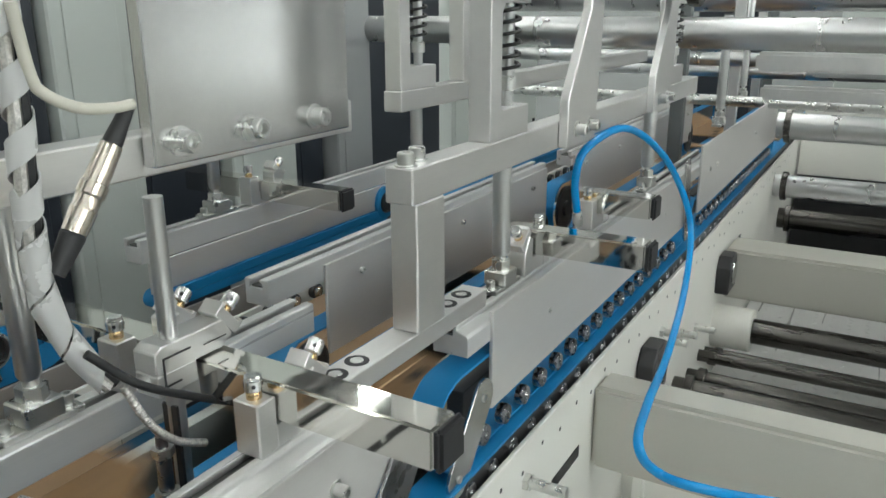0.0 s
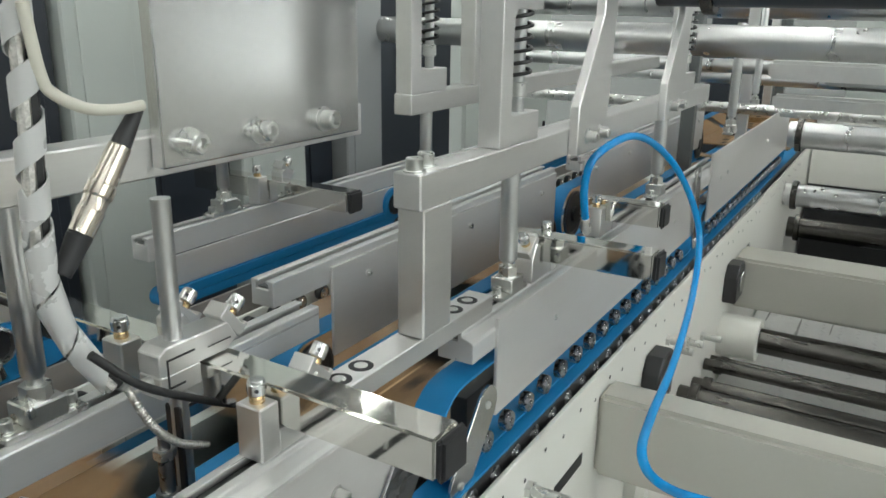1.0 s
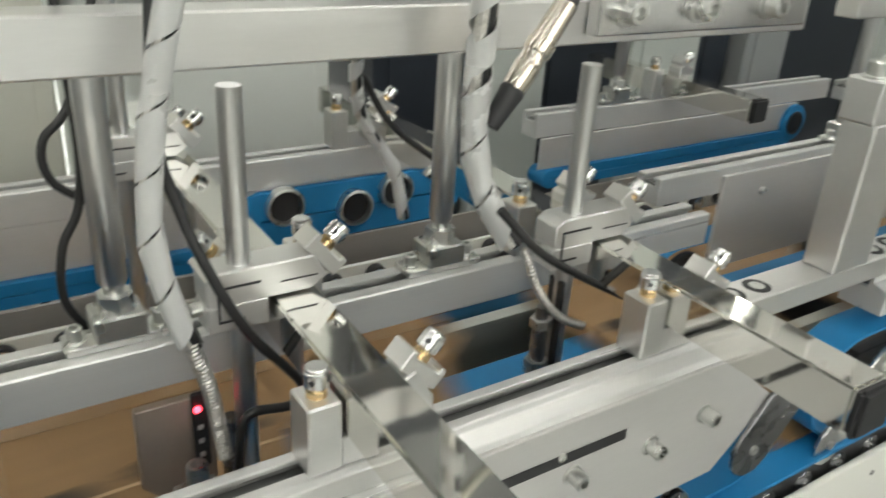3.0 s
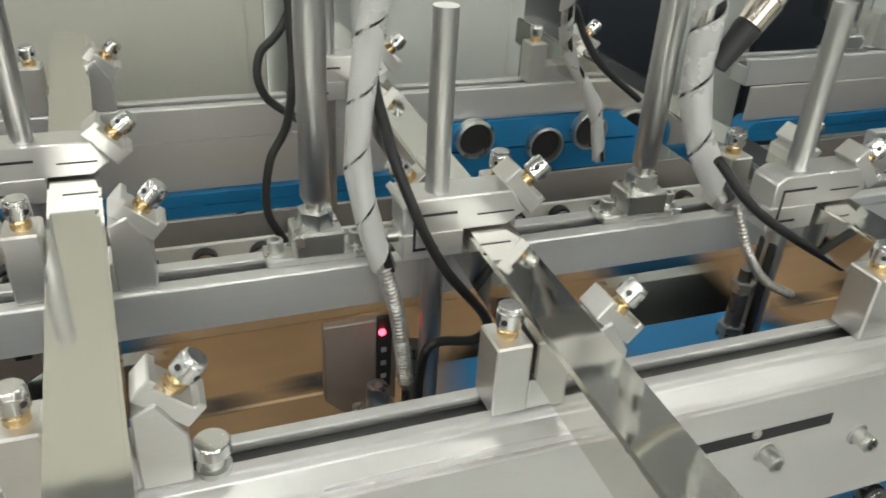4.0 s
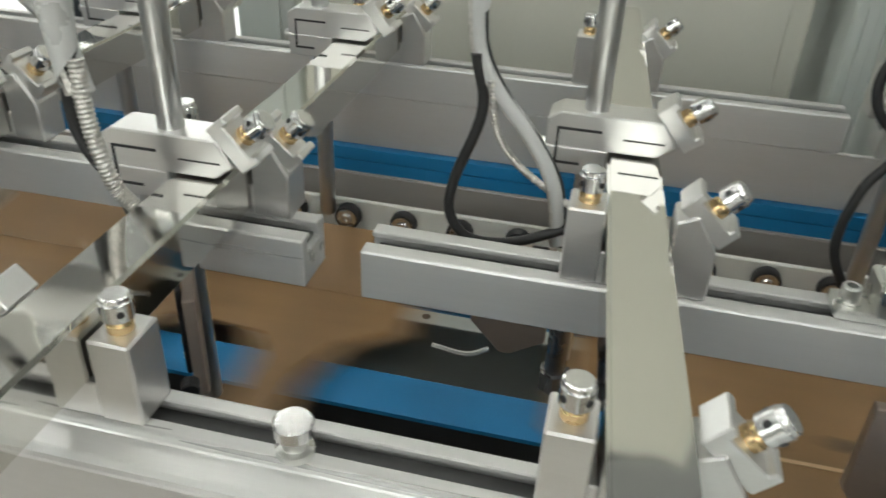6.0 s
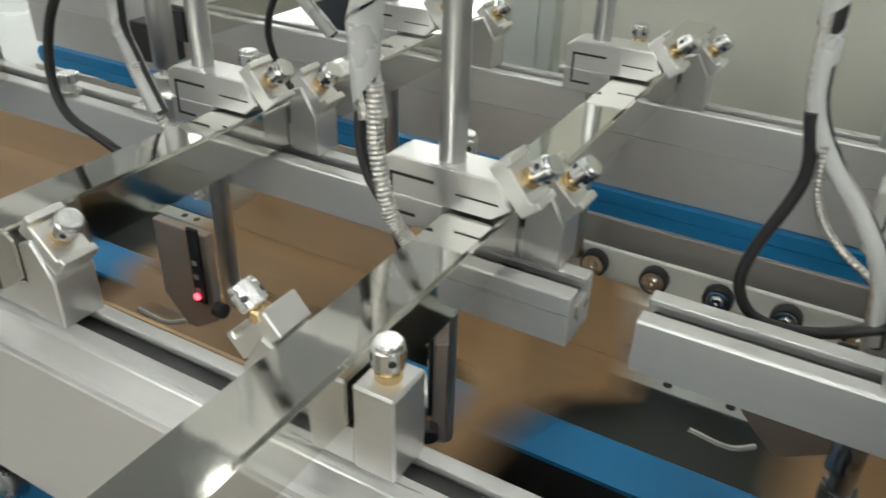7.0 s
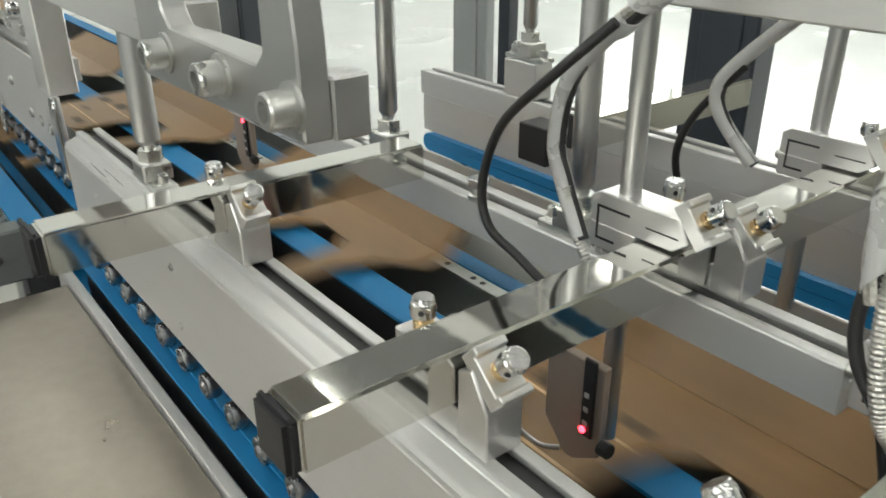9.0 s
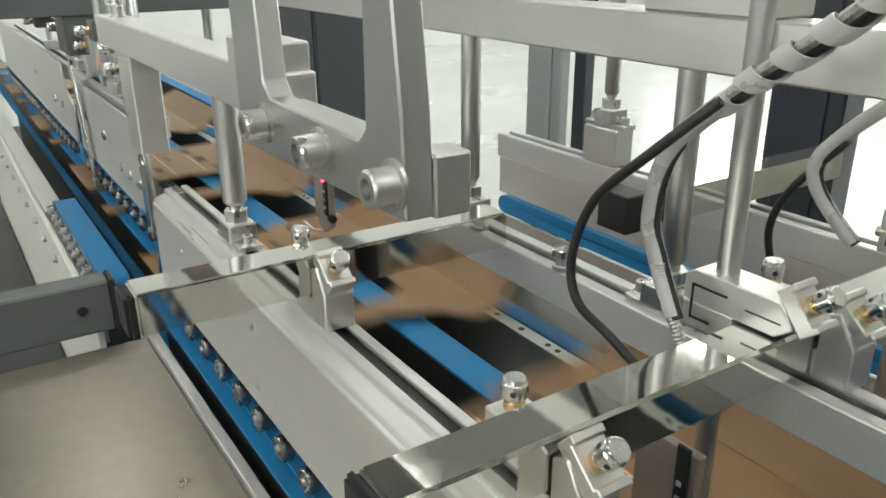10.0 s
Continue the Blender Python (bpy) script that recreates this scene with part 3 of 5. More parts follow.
def pillar(x, y, z0, z1, r=0.0098, label="thick steel pillar with lock nut on the rail"):
    """A pillar between a rail and a carrier beam: flange with screws, nut, rod."""
    u = thing("pillar", label, "pillar", "rail pillars", at=(x, y, 0))
    bm = B()
    box(bm, -0.036, 0.036, -0.012, 0.012, z0, z0 + 0.006, 0.001)
    box(bm, -0.017, 0.017, -0.015, 0.015, z0 + 0.006, z0 + 0.024, 0.0015)
    part("flange", bm, M_ZINC, u, "zinc-plated flange")
    for dx in (-0.028, 0.028):
        bm = B()
        bolt(bm, (dx, 0, z0 + 0.006), (0, 0, 1), 0.0055, 0.009)
        part("bolt", bm, M_ZINC, u)
    bm = B()
    cyl(bm, (0, 0, z0 + 0.024), (0, 0, z0 + 0.036), 0.0125, seg=6)
    cyl(bm, (0, 0, z0 + 0.036), (0, 0, z0 + 0.044), 0.0065, seg=14)
    part("lock_nut", bm, M_ZINC, u)
    bm = B()
    lathe(bm, [(0, r * 0.8), (0.004, r), (z1 - z0 - 0.042, r), (z1 - z0 - 0.04, r * 0.98)], (0, 0, z0 + 0.042), (0, 0, 1), 28)
    part("rod", bm, M_ROD, u, "ground steel rod")
    return u


pillar(0.378, 0.158, 1.005, 1.190)
pillar(0.636, 0.158, 1.005, 1.190)
pillar(-0.348, 0.212, 1.005, 1.200)
pillar(-0.62, 0.212, 1.005, 1.200)
pillar(1.372, 0.252, 1.005, 1.175)
pillar(-0.738, 0.0, 0.986, 1.156, 0.0125, "thick chromed pillar with lock nut on the rail")
pillar(1.162, 0.000, 0.986, 1.144, 0.0115, "thick chromed pillar with lock nut on the rail")
pillar(1.81, 0.000, 0.986, 1.144, 0.0125)
pillar(2.5, 0.005, 1.02, 1.3, 0.0115)
pillar(1.205, 0.532, 1.004, 1.19)
pillar(-0.729, 0.515, 1.046, 1.34)


# ---- thumb screws in the rail slot ----
def thumb_screw(x, y=0.006, z=0.986):
    u = thing("thumb_screw", "nickel thumb screw standing in the rail slot", "thumb screw", "thumb screws", at=(x, y, z))
    bm = B()
    lathe(bm, [(0, 0.009), (0.004, 0.009), (0.0045, 0.006), (0.008, 0.006), (0.012, 0.0055)], (0, 0, 0), (0, 0, 1), 16)
    part("stem", bm, M_ZINC, u)
    bm = B()
    lathe(bm, [(0, 0.0085), (0.0008, 0.0095), (0.007, 0.0095), (0.008, 0.0085)], (0, 0, 0.012), (0, 0, 1), 20)
    part("head", bm, M_KNOB, u)


for x_ in (0.291, 0.088, -0.46):
    thumb_screw(x_, -0.008 if x_ > -0.2 else 0.2, 0.986 if x_ > -0.2 else 1.005)


# ---- beams, plates and hangers above ----
def block(name, b, m, label, category, group="", bev=0.0015):
    bm = B()
    box(bm, *b, bev=bev)
    return solo(name, bm, m, label, category, group)


def carrier(x0, x1, y0, y1, z0, z1):
    return block("carrier_beam", (x0, x1, y0, y1, z0, z1), M_MILLED, "milled aluminium carrier beam along the machine", "beam", "carrier beams")


carrier(0.331, 1.06, 0.147, 0.182, 1.186, 1.222)
carrier(0.928, 2.1, -0.018, 0.014, 1.143, 1.179)
carrier(-1.30, -0.13, 0.188, 0.224, 1.196, 1.232)
carrier(-1.12, -0.50, -0.040, -0.006, 1.155, 1.192)
carrier(1.305, 2.6, 0.236, 0.268, 1.174, 1.205)

u = thing("bolted_plate", "large brushed steel plate bolted to the carrier beam", "plate")
bm = B()
box(bm, 0.758, 1.033, 0.131, 0.146, 1.195, 1.56, 0.0015)
part("plate", bm, M_PLATE, u)
for x_ in (0.787, 0.875, 0.971):
    bm = B()
    bolt(bm, (x_, 0.131, 1.215), (0, -1, 0), 0.0098, 0.0145)
    part("bolt", bm, M_ZINC, u, "socket-head cap screw with washer")

# window plate near the start of the machine
u = thing("window_plate", "milled steel side plate with a rounded window and three bolts", "plate", at=(-0.011, 0, -0.006))
bm = B()
outer = [(-0.508, 1.150), (-0.277, 1.155), (-0.279, 1.205), (-0.288, 1.28), (-0.31, 1.46), (-0.52, 1.46), (-0.512, 1.30)]
inner = [(-0.448, 1.190), (-0.325, 1.187), (-0.316, 1.195), (-0.314, 1.28), (-0.335, 1.40), (-0.475, 1.40), (-0.458, 1.20)]
ring = []
for y_ in (-0.058, -0.041):
    ring.append(([bm.verts.new((a, y_, b)) for a, b in outer], [bm.verts.new((a, y_, b)) for a, b in inner]))
for i in range(7):
    j = (i + 1) % 7
    (o0, i0), (o1, i1) = ring
    bm.faces.new((o0[i], o0[j], i0[j], i0[i]))
    bm.faces.new((o1[j], o1[i], i1[i], i1[j]))
    bm.faces.new((o0[j], o0[i], o1[i], o1[j]))
    bm.faces.new((i0[i], i0[j], i1[j], i1[i]))
bmesh.ops.recalc_face_normals(bm, faces=bm.faces[:])
bmesh.ops.bevel(bm, geom=bm.edges[:], offset=0.0012, segments=1, affect="EDGES")
part("plate", bm, M_WINPLATE, u)
for x_ in (-0.458, -0.371, -0.286):
    bm = B()
    bolt(bm, (x_, -0.058, 1.1725), (0, -1, 0), 0.0098, 0.0145)
    part("bolt", bm, M_ZINC, u, "socket-head cap screw with washer")
bm = B()
box(bm, -0.2995, -0.2775, -0.0405, -0.018, 1.153, 1.186, 0.0015)
part("end_block", bm, M_WINPLATE, u)
bm = B()
box(bm, -0.486, -0.300, -0.0405, -0.016, 1.156, 1.180, 0.0015)
part("rear_bar", bm, M_WINPLATE, u)

block("hanger_block", (-1.025, -0.962, -0.038, -0.004, 1.036, 1.1545), M_MILLED, "steel hanger block below the carrier beam", "hanger block", "hanger blocks")
block("hanger_block", (0.935, 0.990, -0.0178, 0.0135, 1.0084, 1.1428), M_MILLED, "tall steel hanger block below the carrier beam", "hanger block", "hanger blocks")
for x_, y_, z_ in ((0.940, -0.003, 1.179), (0.972, 0.004, 1.179), (-1.06, -0.022, 1.192), (-1.095, -0.022, 1.192)):
    bm = B()
    bolt(bm, (x_, y_, z_), (0, 0, 1), 0.0085, 0.012)
    solo("cap_screw", bm, M_ZINC, "zinc socket-head cap screw on the beam", "screw", "beam cap screws")

# joining bar with recessed screws between two rails
u = thing("joining_bar", "milled steel joining bar with recessed screws", "joining bar")
bm = B()
box(bm, 0.785, 1.092, -0.016, 0.017, 0.9865, 1.008, 0.001)
part("bar", bm, M_MILLED, u)
for x_ in (0.822, 0.855, 1.026, 1.060):
    bm = B()
    lathe(bm, [(0, 0.0120), (0.0004, 0.0120), (0.0005, 0.0070)], (x_, 0.001, 1.008), (0, 0, 1), 18)
    part("recess", bm, M_BLACK, u, "dark screw recess")
    bm = B()
    lathe(bm, [(0, 0.0066), (0.0009, 0.0066), (0.001, 0.004), (0.0006, 0.0035), (0.0006, 0.0001)], (x_, 0.001, 1.008), (0, 0, 1), 16)
    part("screw", bm, M_ZINC, u)
bm = B()
lathe(bm, [(0, 0.004), (0.0004, 0.004)], (0.95, 0.001, 1.008), (0, 0, 1), 14)
part("hole", bm, M_BLACK, u)

# tie plates at the belt ends
def tie_plate(pts, r, y, m, label):
    u = thing("tie_plate", label, "tie plate", "belt end plates")
    bm = B()
    (xa, za), (xb, zb) = pts
    d = Vector((xb - xa, 0, zb - za)).normalized()
    n = Vector((-d.z, 0, d.x))
    prof = []
    for c, sgn in (((xa, za), -1), ((xb, zb), 1)):
        for k in range(7):
            a = math.pi * k / 6
            v = Vector((c[0], 0, c[1])) + r * (math.cos(a) * n * (1 if sgn > 0 else -1) + math.sin(a) * d * sgn)
            prof.append((v.x, v.z))
    prism_y(bm, prof, y - 0.004, y, 0.0006)
    part("plate", bm, m, u)
    for c in pts:
        bm = B()
        lathe(bm, [(0, 0.005), (0.002, 0.0045), (0.0025, 0.002), (0.0018, 0.0018)], (c[0], y - 0.004, c[1]), (0, -1, 0), 12)
        part("screw", bm, M_ZINC, u)


tie_plate(((1.045, 0.892), (0.985, 0.818)), 0.024, -0.034, M_PLATE, "rounded steel belt end plate with screws")
tie_plate(((0.89, 0.915), (0.85, 0.865)), 0.028, -0.034, M_BEARING, "dark steel belt end plate with screws")
tie_plate(((1.99, 1.0), (2.02, 0.85)), 0.02, -0.036, M_PLATE, "rounded steel belt end plate with screws")
tie_plate(((-1.20, 0.965), (-1.20, 0.86)), 0.016, 0.010, M_PLATE, "bent steel belt end plate")
tie_plate(((-1.72, 1.05), (-1.66, 0.83)), 0.014, 0.008, M_PLATE, "bent steel belt end plate")

# adjusting screws and slots in the first cover plate
u = thing("adjuster", "slotted adjuster with cap screws on the cover plate", "adjuster")
bm = B()
box(bm, 0.560, 0.682, -0.0338, -0.0332, 0.938, 0.947, 0)
part("slot", bm, M_BLACK, u, "dark adjusting slot")
for x_, z_ in ((0.633, 0.925), (0.713, 0.92), (0.772, 0.929)):
    bm = B()
    bolt(bm, (x_, -0.033, z_), (0, -1, 0), 0.0062, 0.012)
    part("screw", bm, M_ZINC, u)


# ---- spring posts ----
def spring_post(x, y, z0, label="milled post with a black coil spring", col=0.028, foot=0.103, sx=0.072, deep=0.028):
    """An upright with a foot and a head; a spindle with a coil spring stands between the two."""
    u = thing("spring_post", label, "spring post", "spring posts", at=(x, y, z0))
    bm = B()
    prism_y(bm, [(0, 0), (foot, 0), (foot, 0.034), (col + 0.003, 0.034), (col, 0.037), (col, 0.140), (col + 0.008, 0.150), (foot, 0.150), (foot, 0.34), (0, 0.34)], 0.0, deep, 0.001)
    part("post", bm, M_MILLED, u)
    bm = B()
    cyl(bm, (sx, deep / 2, 0.034), (sx, deep / 2, 0.15), 0.0072, seg=16)
    part("spindle", bm, M_ROD, u)
    bm = B()
    lathe(bm, [(0.052, 0.009), (0.053, 0.0105), (0.068, 0.0105), (0.069, 0.009)], (sx, deep / 2, 0), (0, 0, 1), 18)
    part("collar", bm, M_ZINC, u, "bright spindle collar")
    bm = B()
    pts = [(sx + 0.0135 * math.cos(a * 0.8), deep / 2 + 0.0135 * math.sin(a * 0.8), 0.0705 + a * 0.00165) for a in range(0, 48)]
    tube(bm, pts, 0.0023, 6, 2)
    part("spring", bm, M_SPRING, u, "black coil spring")


spring_post(1.094, -0.0165, 1.1792)
spring_post(1.306, 0.237, 1.2052)
spring_post(1.86, -0.0165, 1.1792)
spring_post(1.50, 0.237, 1.2052)

# leaning arms bolted to the beams
def leaning_arm(x, y, z0, label="leaning milled arm bolted to the beam"):
    u = thing("leaning_arm", label, "arm", "leaning arms", at=(x, y, z0))
    bm = B()
    prism_y(bm, [(-0.022, -0.004), (0.085, -0.004), (0.09, 0.05), (0.10, 0.18), (0.10, 0.32), (0.058, 0.32), (0.05, 0.175), (-0.006, 0.085), (-0.022, 0.06)], -0.013, 0.0, 0.0012)
    part("arm", bm, M_MILLED, u)
    for dx in (0.012, 0.062):
        bm = B()
        bolt(bm, (dx, -0.013, 0.018), (0, -1, 0), 0.0078, 0.013)
        part("bolt", bm, M_ZINC, u)


leaning_arm(1.315, -0.0185, 1.148)
leaning_arm(1.73, -0.0185, 1.148)


# ---- hanging sensor heads ----
def sensor_head(x, y, z, lit=False, stub=True, led=-0.008, turn=0.0, block=False):
    u = thing("sensor_head", "grey sensor plate with a dark strip and indicator", "sensor", "sensor heads", at=(x, y, z))
    u.rotation_euler = (0, 0, radians(turn))
    bm = B()
    prism_y(bm, [(-0.034, 0.0), (0.020, 0.0), (0.020, -0.075), (-0.004, -0.090), (-0.012, -0.090), (-0.034, -0.066)], -0.004, 0.004, 0.0008)
    part("plate", bm, M_SENSOR, u)
    bm = B()
    box(bm, 0.004, 0.015, -0.0075, -0.0045, -0.06, 0.005, 0.0008)
    part("strip", bm, M_BLACK, u, "black sensor strip")
    bm = B()
    for k in range(3):
        box(bm, 0.007, 0.011, -0.0082, -0.0076, -0.026 - 0.012 * k, -0.022 - 0.012 * k, 0)
    part("mark", bm, M_WRAP, u, "pale square marks")
    if lit:
        bm = B()
        lathe(bm, [(0, 0.0028), (0.0015, 0.0024), (0.002, 0.0008)], (0.0075, -0.0078, led), (0, -1, 0), 12)
        part("indicator", bm, M_LED, u, "red indicator light")
    bm = B()
    lathe(bm, [(0, 0.006), (0.008, 0.006), (0.009, 0.005)], (0.024, -0.006, -0.06), (1, 0, 0), 12)
    part("adjusting_knob", bm, M_BLACK, u)
    if stub:
        bm = B()
        cyl(bm, (0.030, -0.012, -0.1), (0.030, -0.012, -0.02), 0.0075, seg=16)
        cyl(bm, (0.030, -0.012, -0.105), (0.030, -0.012, -0.09), 0.0115, seg=6)
        part("nozzle", bm, M_BEARING, u, "steel glue nozzle")
    if block:
        bm = B()
        box(bm, -0.016, 0.015, -0.034, -0.012, -0.088, -0.064, 0.0015)
        part("nozzle_block", bm, M_ZINC, u, "zinc nozzle block")
        bm = B()
        bolt(bm, (0.0, -0.023, -0.064), (0, 0, 1), 0.0078, 0.020)
        part("nozzle_bolt", bm, M_ZINC, u)
    bm = B()
    tube(bm, [(-0.02, 0, -0.092), (-0.035, -0.008, -0.094), (-0.06, -0.012, -0.088)], 0.002, 6, 4)
    part("guide_wire", bm, M_ROD, u)


sensor_head(0.410, 0.135, 0.960, True, block=True)
sensor_head(0.165, 0.205, 0.985, False)
sensor_head(-0.035, 0.115, 0.975, False, False, turn=-61)
sensor_head(-0.262, 0.135, 0.962, True, False, -0.054)
sensor_head(-0.975, 0.208, 0.972, True, False)
u = thing("glue_nozzle", "steel glue nozzle with hex nut under a braided hose", "nozzle")
bm = B()
lathe(bm, [(0, 0.004), (0.006, 0.0065), (0.05, 0.0065), (0.055, 0.005), (0.075, 0.005)], (0.694, 0.085, 0.912), (0, 0, 1), 18)
part("barrel", bm, M_BEARING, u, "dull steel barrel")
bm = B()
cyl(bm, (0.694, 0.085, 0.924), (0.694, 0.085, 0.936), 0.0105, seg=6)
part("hex_nut", bm, M_ZINC, u)
bm = B()
cyl(bm, (0.694, 0.085, 0.968), (0.694, 0.085, 0.976), 0.0095, seg=6)
part("hex_nut", bm, M_ZINC, u)
bm = B()
box(bm, 0.7055, 0.7085, 0.076, 0.094, 0.905, 1.01, 0.0008)
part("bracket", bm, M_DARK, u, "dark nozzle bracket")

# foot and spring beside the window plate
u = thing("spring_post", "milled foot block with a spring spindle on the beam", "spring post", "spring posts")
bm = B()
box(bm, -0.585, -0.509, -0.042, -0.006, 1.1722, 1.212, 0.0015)
part("foot", bm, M_MILLED, u)
bm = B()
cyl(bm, (-0.548, -0.024, 1.212), (-0.548, -0.024, 1.5), 0.0095, seg=16)
part("spindle", bm, M_ROD, u)

# plate unit in the middle, beyond the first rail
def middle_unit(x0, x1, y, r):
    u = thing("middle_belt_unit", "steel plate and blue belt hanging from the middle rail", "belt unit", "middle belt units")
    bm = B()
    box(bm, x0, x1, y, y + 0.005, 0.866, 0.995, 0.001)
    part("plate", bm, M_COVER, u, "satin plate")
    bm = B()
    belt_loop(bm, x0 - 0.045, x1 - 0.02, y + 0.0075, y + 0.042, 0.815, 0.9, r, r)
    part("belt", bm, M_BELT, u, "blue flat pressing belt")
    for x, z in ((x0 - 0.04, 0.815 + r), (x1 - 0.02, 0.815 + r)):
        bm = B()
        lathe(bm, [(0, r * 0.86), (0.006, r * 0.86), (0.007, r * 0.75), (0.004, r * 0.7), (0.004, r * 0.3), (0.010, r * 0.28), (0.010, 0.0005)], (x, y + 0.0072, z), (0, -1, 0), 24)
        part("end_pulley", bm, M_DARK, u, "dark end pulley")
    for k in range(5):
        bm = B()
        bolt(bm, (x0 + 0.08 + k * (x1 - x0 - 0.16) / 4, y, 0.965), (0, -1, 0), 0.005, 0.005, False)
        part("screw", bm, M_ZINC, u)


middle_unit(1.10, 1.865, 0.2285, 0.045)
middle_unit(2.03, 3.2, 0.2285, 0.062)

block("beam_block", (-0.375, -0.275, 0.186, 0.232, 1.2322, 1.42), M_MILLED, "milled block standing on the carrier beam", "block")
block("rail_block", (-0.762, -0.700, 0.499, 0.531, 0.9965, 1.0455), M_MILLED, "milled block under a pillar on the far rail", "block")
block("end_stop", (-0.655, -0.605, 0.43, 0.468, 0.944, 0.992), M_BLACK, "black plastic end stop by the far rail", "end stop")



# ---- cables and hoses ----
def cable(name, pts, r, m, label, category="cable", seg=10):
    bm = B()
    if name == "braided_hose":
        path = smooth_path(pts, 16)
        run = sum((b - a).length for a, b in zip(path, path[1:]))
        per = max(1, round(run / 0.0006 / (len(path) - 1)))
        tube(bm, path, r, seg, per, lambda f: r * (0.95 + 0.09 * math.sin(2 * math.pi * f * run / 0.0028)))
    else:
        tube(bm, pts, r, seg, 8)
    return solo(name, bm, m, label, category, "machine cables", smooth=60)


def wrapped(pts, r=0.0105, turns=9, label="cable bundle in milky spiral wrap", sheath=False, closed=0.6):
    """A bundle of cables with wide bands of spiral wrap round it."""
    u = thing("cable_bundle", label, "cable bundle", "wrapped cable bundles")
    r = r * 0.8
    path = smooth_path(pts, 24)
    bm = B()
    tube(bm, [p + Vector((r * 0.34, 0, 0)) for p in path[::4]], r * 0.52, 8, 4)
    part("cable", bm, M_CABLE, u, "black cable")
    bm = B()
    tube(bm, [p + Vector((-r * 0.36, -r * 0.2, 0)) for p in path[::4]], r * 0.46, 8, 4)
    part("hose", bm, M_BRAID, u, "braided hose in the bundle")
    # a milky ribbon wound round the bundle: open above, closed up below where there is a sheath
    dist = [0.0]
    for p, q in zip(path, path[1:]):
        dist.append(dist[-1] + (q - p).length)
    run = dist[-1]

    def at(d):
        d = min(max(d, 0.0), run * 0.9999)
        k = next(m for m in range(len(dist) - 1) if dist[m + 1] > d)
        f = (d - dist[k]) / max(1e-9, dist[k + 1] - dist[k])
        return path[k].lerp(path[k + 1], f), (path[k + 1] - path[k]).normalized()
    if sheath:
        bm = B()
        tube(bm, path[next(m for m in range(len(dist)) if dist[m] > run * 0.72)::2], r * 0.76, 12, 3)
        part("sheath", bm, M_WRAP, u, "milky plastic sheath", smooth=60)
        turns = max(4, round(run / 0.03))
    pitch = run / turns
    bm = B()
    rows = []
    steps = int(turns * 20)
    side = Vector((0.12, 1, 0.08)).normalized()
    for k in range(steps + 1):
        d = run * k / steps
        if sheath and d > run * 0.74:
            break
        wide = pitch * (0.94 if d > run * closed and not sheath else 0.55)
        ang = 2 * math.pi * d / pitch
        row = []
        for e, rr in ((-0.5, r), (0.5, r), (0.5, r * 0.9), (-0.5, r * 0.9)):
            p, t = at(d + e * wide)
            a = t.cross(side).normalized()
            row.append(bm.verts.new(p + rr * (math.cos(ang) * a + math.sin(ang) * t.cross(a))))
        rows.append(row)
    for p, q in zip(rows, rows[1:]):
        for k in range(4):
            bm.faces.new((p[k], p[(k + 1) % 4], q[(k + 1) % 4], q[k]))
    bmesh.ops.recalc_face_normals(bm, faces=bm.faces[:])
    part("spiral_wrap", bm, M_WRAP, u, "milky plastic spiral wrap", smooth=50)
    return u


wrapped([(0.07, 0.08, 1.52), (-0.08, 0.10, 1.33), (-0.186, 0.13, 1.245), (-0.25, 0.145, 1.203), (-0.305, 0.15, 1.155), (-0.318, 0.15, 1.105), (-0.308, 0.15, 1.075), (-0.29, 0.15, 1.04)], 0.0105, 11, sheath=True)
cable("cable", [(-0.262, 0.135, 1.192), (-0.297, 0.12, 1.156), (-0.342, 0.12, 1.115), (-0.361, 0.12, 1.068), (-0.353, 0.12, 1.036), (-0.328, 0.13, 1.015), (-0.28, 0.14, 0.985)], 0.0035, M_CABLE, "thick black cable in a loop")
cable("braided_hose", [(-0.305, 0.148, 1.075), (-0.296, 0.148, 1.05), (-0.28, 0.15, 1.02), (-0.262, 0.15, 0.98)], 0.004, M_BRAID, "braided metal hose down to a head", "hose")
wrapped([(0.06, 0.26, 1.50), (-0.12, 0.30, 1.30), (-0.25, 0.345, 1.19), (-0.307, 0.35, 1.138), (-0.328, 0.35, 1.109), (-0.321, 0.35, 1.084), (-0.29, 0.355, 1.05)], 0.010, 9, sheath=True)
cable("cable", [(-0.306, 0.35, 1.131), (-0.347, 0.35, 1.082), (-0.362, 0.35, 1.043), (-0.36, 0.36, 1.0)], 0.0035, M_CABLE, "thick black cable in a loop")
wrapped([(0.12, 0.11, 1.58), (0.03, 0.10, 1.36), (-0.05, 0.10, 1.215), (-0.074, 0.10, 1.165), (-0.077, 0.10, 1.125), (-0.072, 0.10, 1.10)], 0.0105, 12, closed=0.82)
cable("cable", [(-0.075, 0.10, 1.13), (-0.080, 0.10, 1.092), (-0.075, 0.10, 1.068), (-0.058, 0.10, 1.041), (-0.045, 0.105, 0.985)], 0.0034, M_CABLE, "black cable down to a sensor")
cable("braided_hose", [(-0.069, 0.098, 1.12), (-0.066, 0.095, 1.085), (-0.058, 0.095, 1.05), (-0.046, 0.098, 1.03), (-0.04, 0.11, 0.98)], 0.0048, M_BRAID, "braided metal hose down to a head", "hose")
wrapped([(0.12, 0.21, 1.62), (0.115, 0.20, 1.36), (0.121, 0.20, 1.20), (0.123, 0.20, 1.137), (0.127, 0.20, 1.113), (0.14, 0.20, 1.09), (0.16, 0.20, 1.066), (0.178, 0.20, 1.035), (0.185, 0.205, 0.99)], 0.0085, 11, sheath=True)
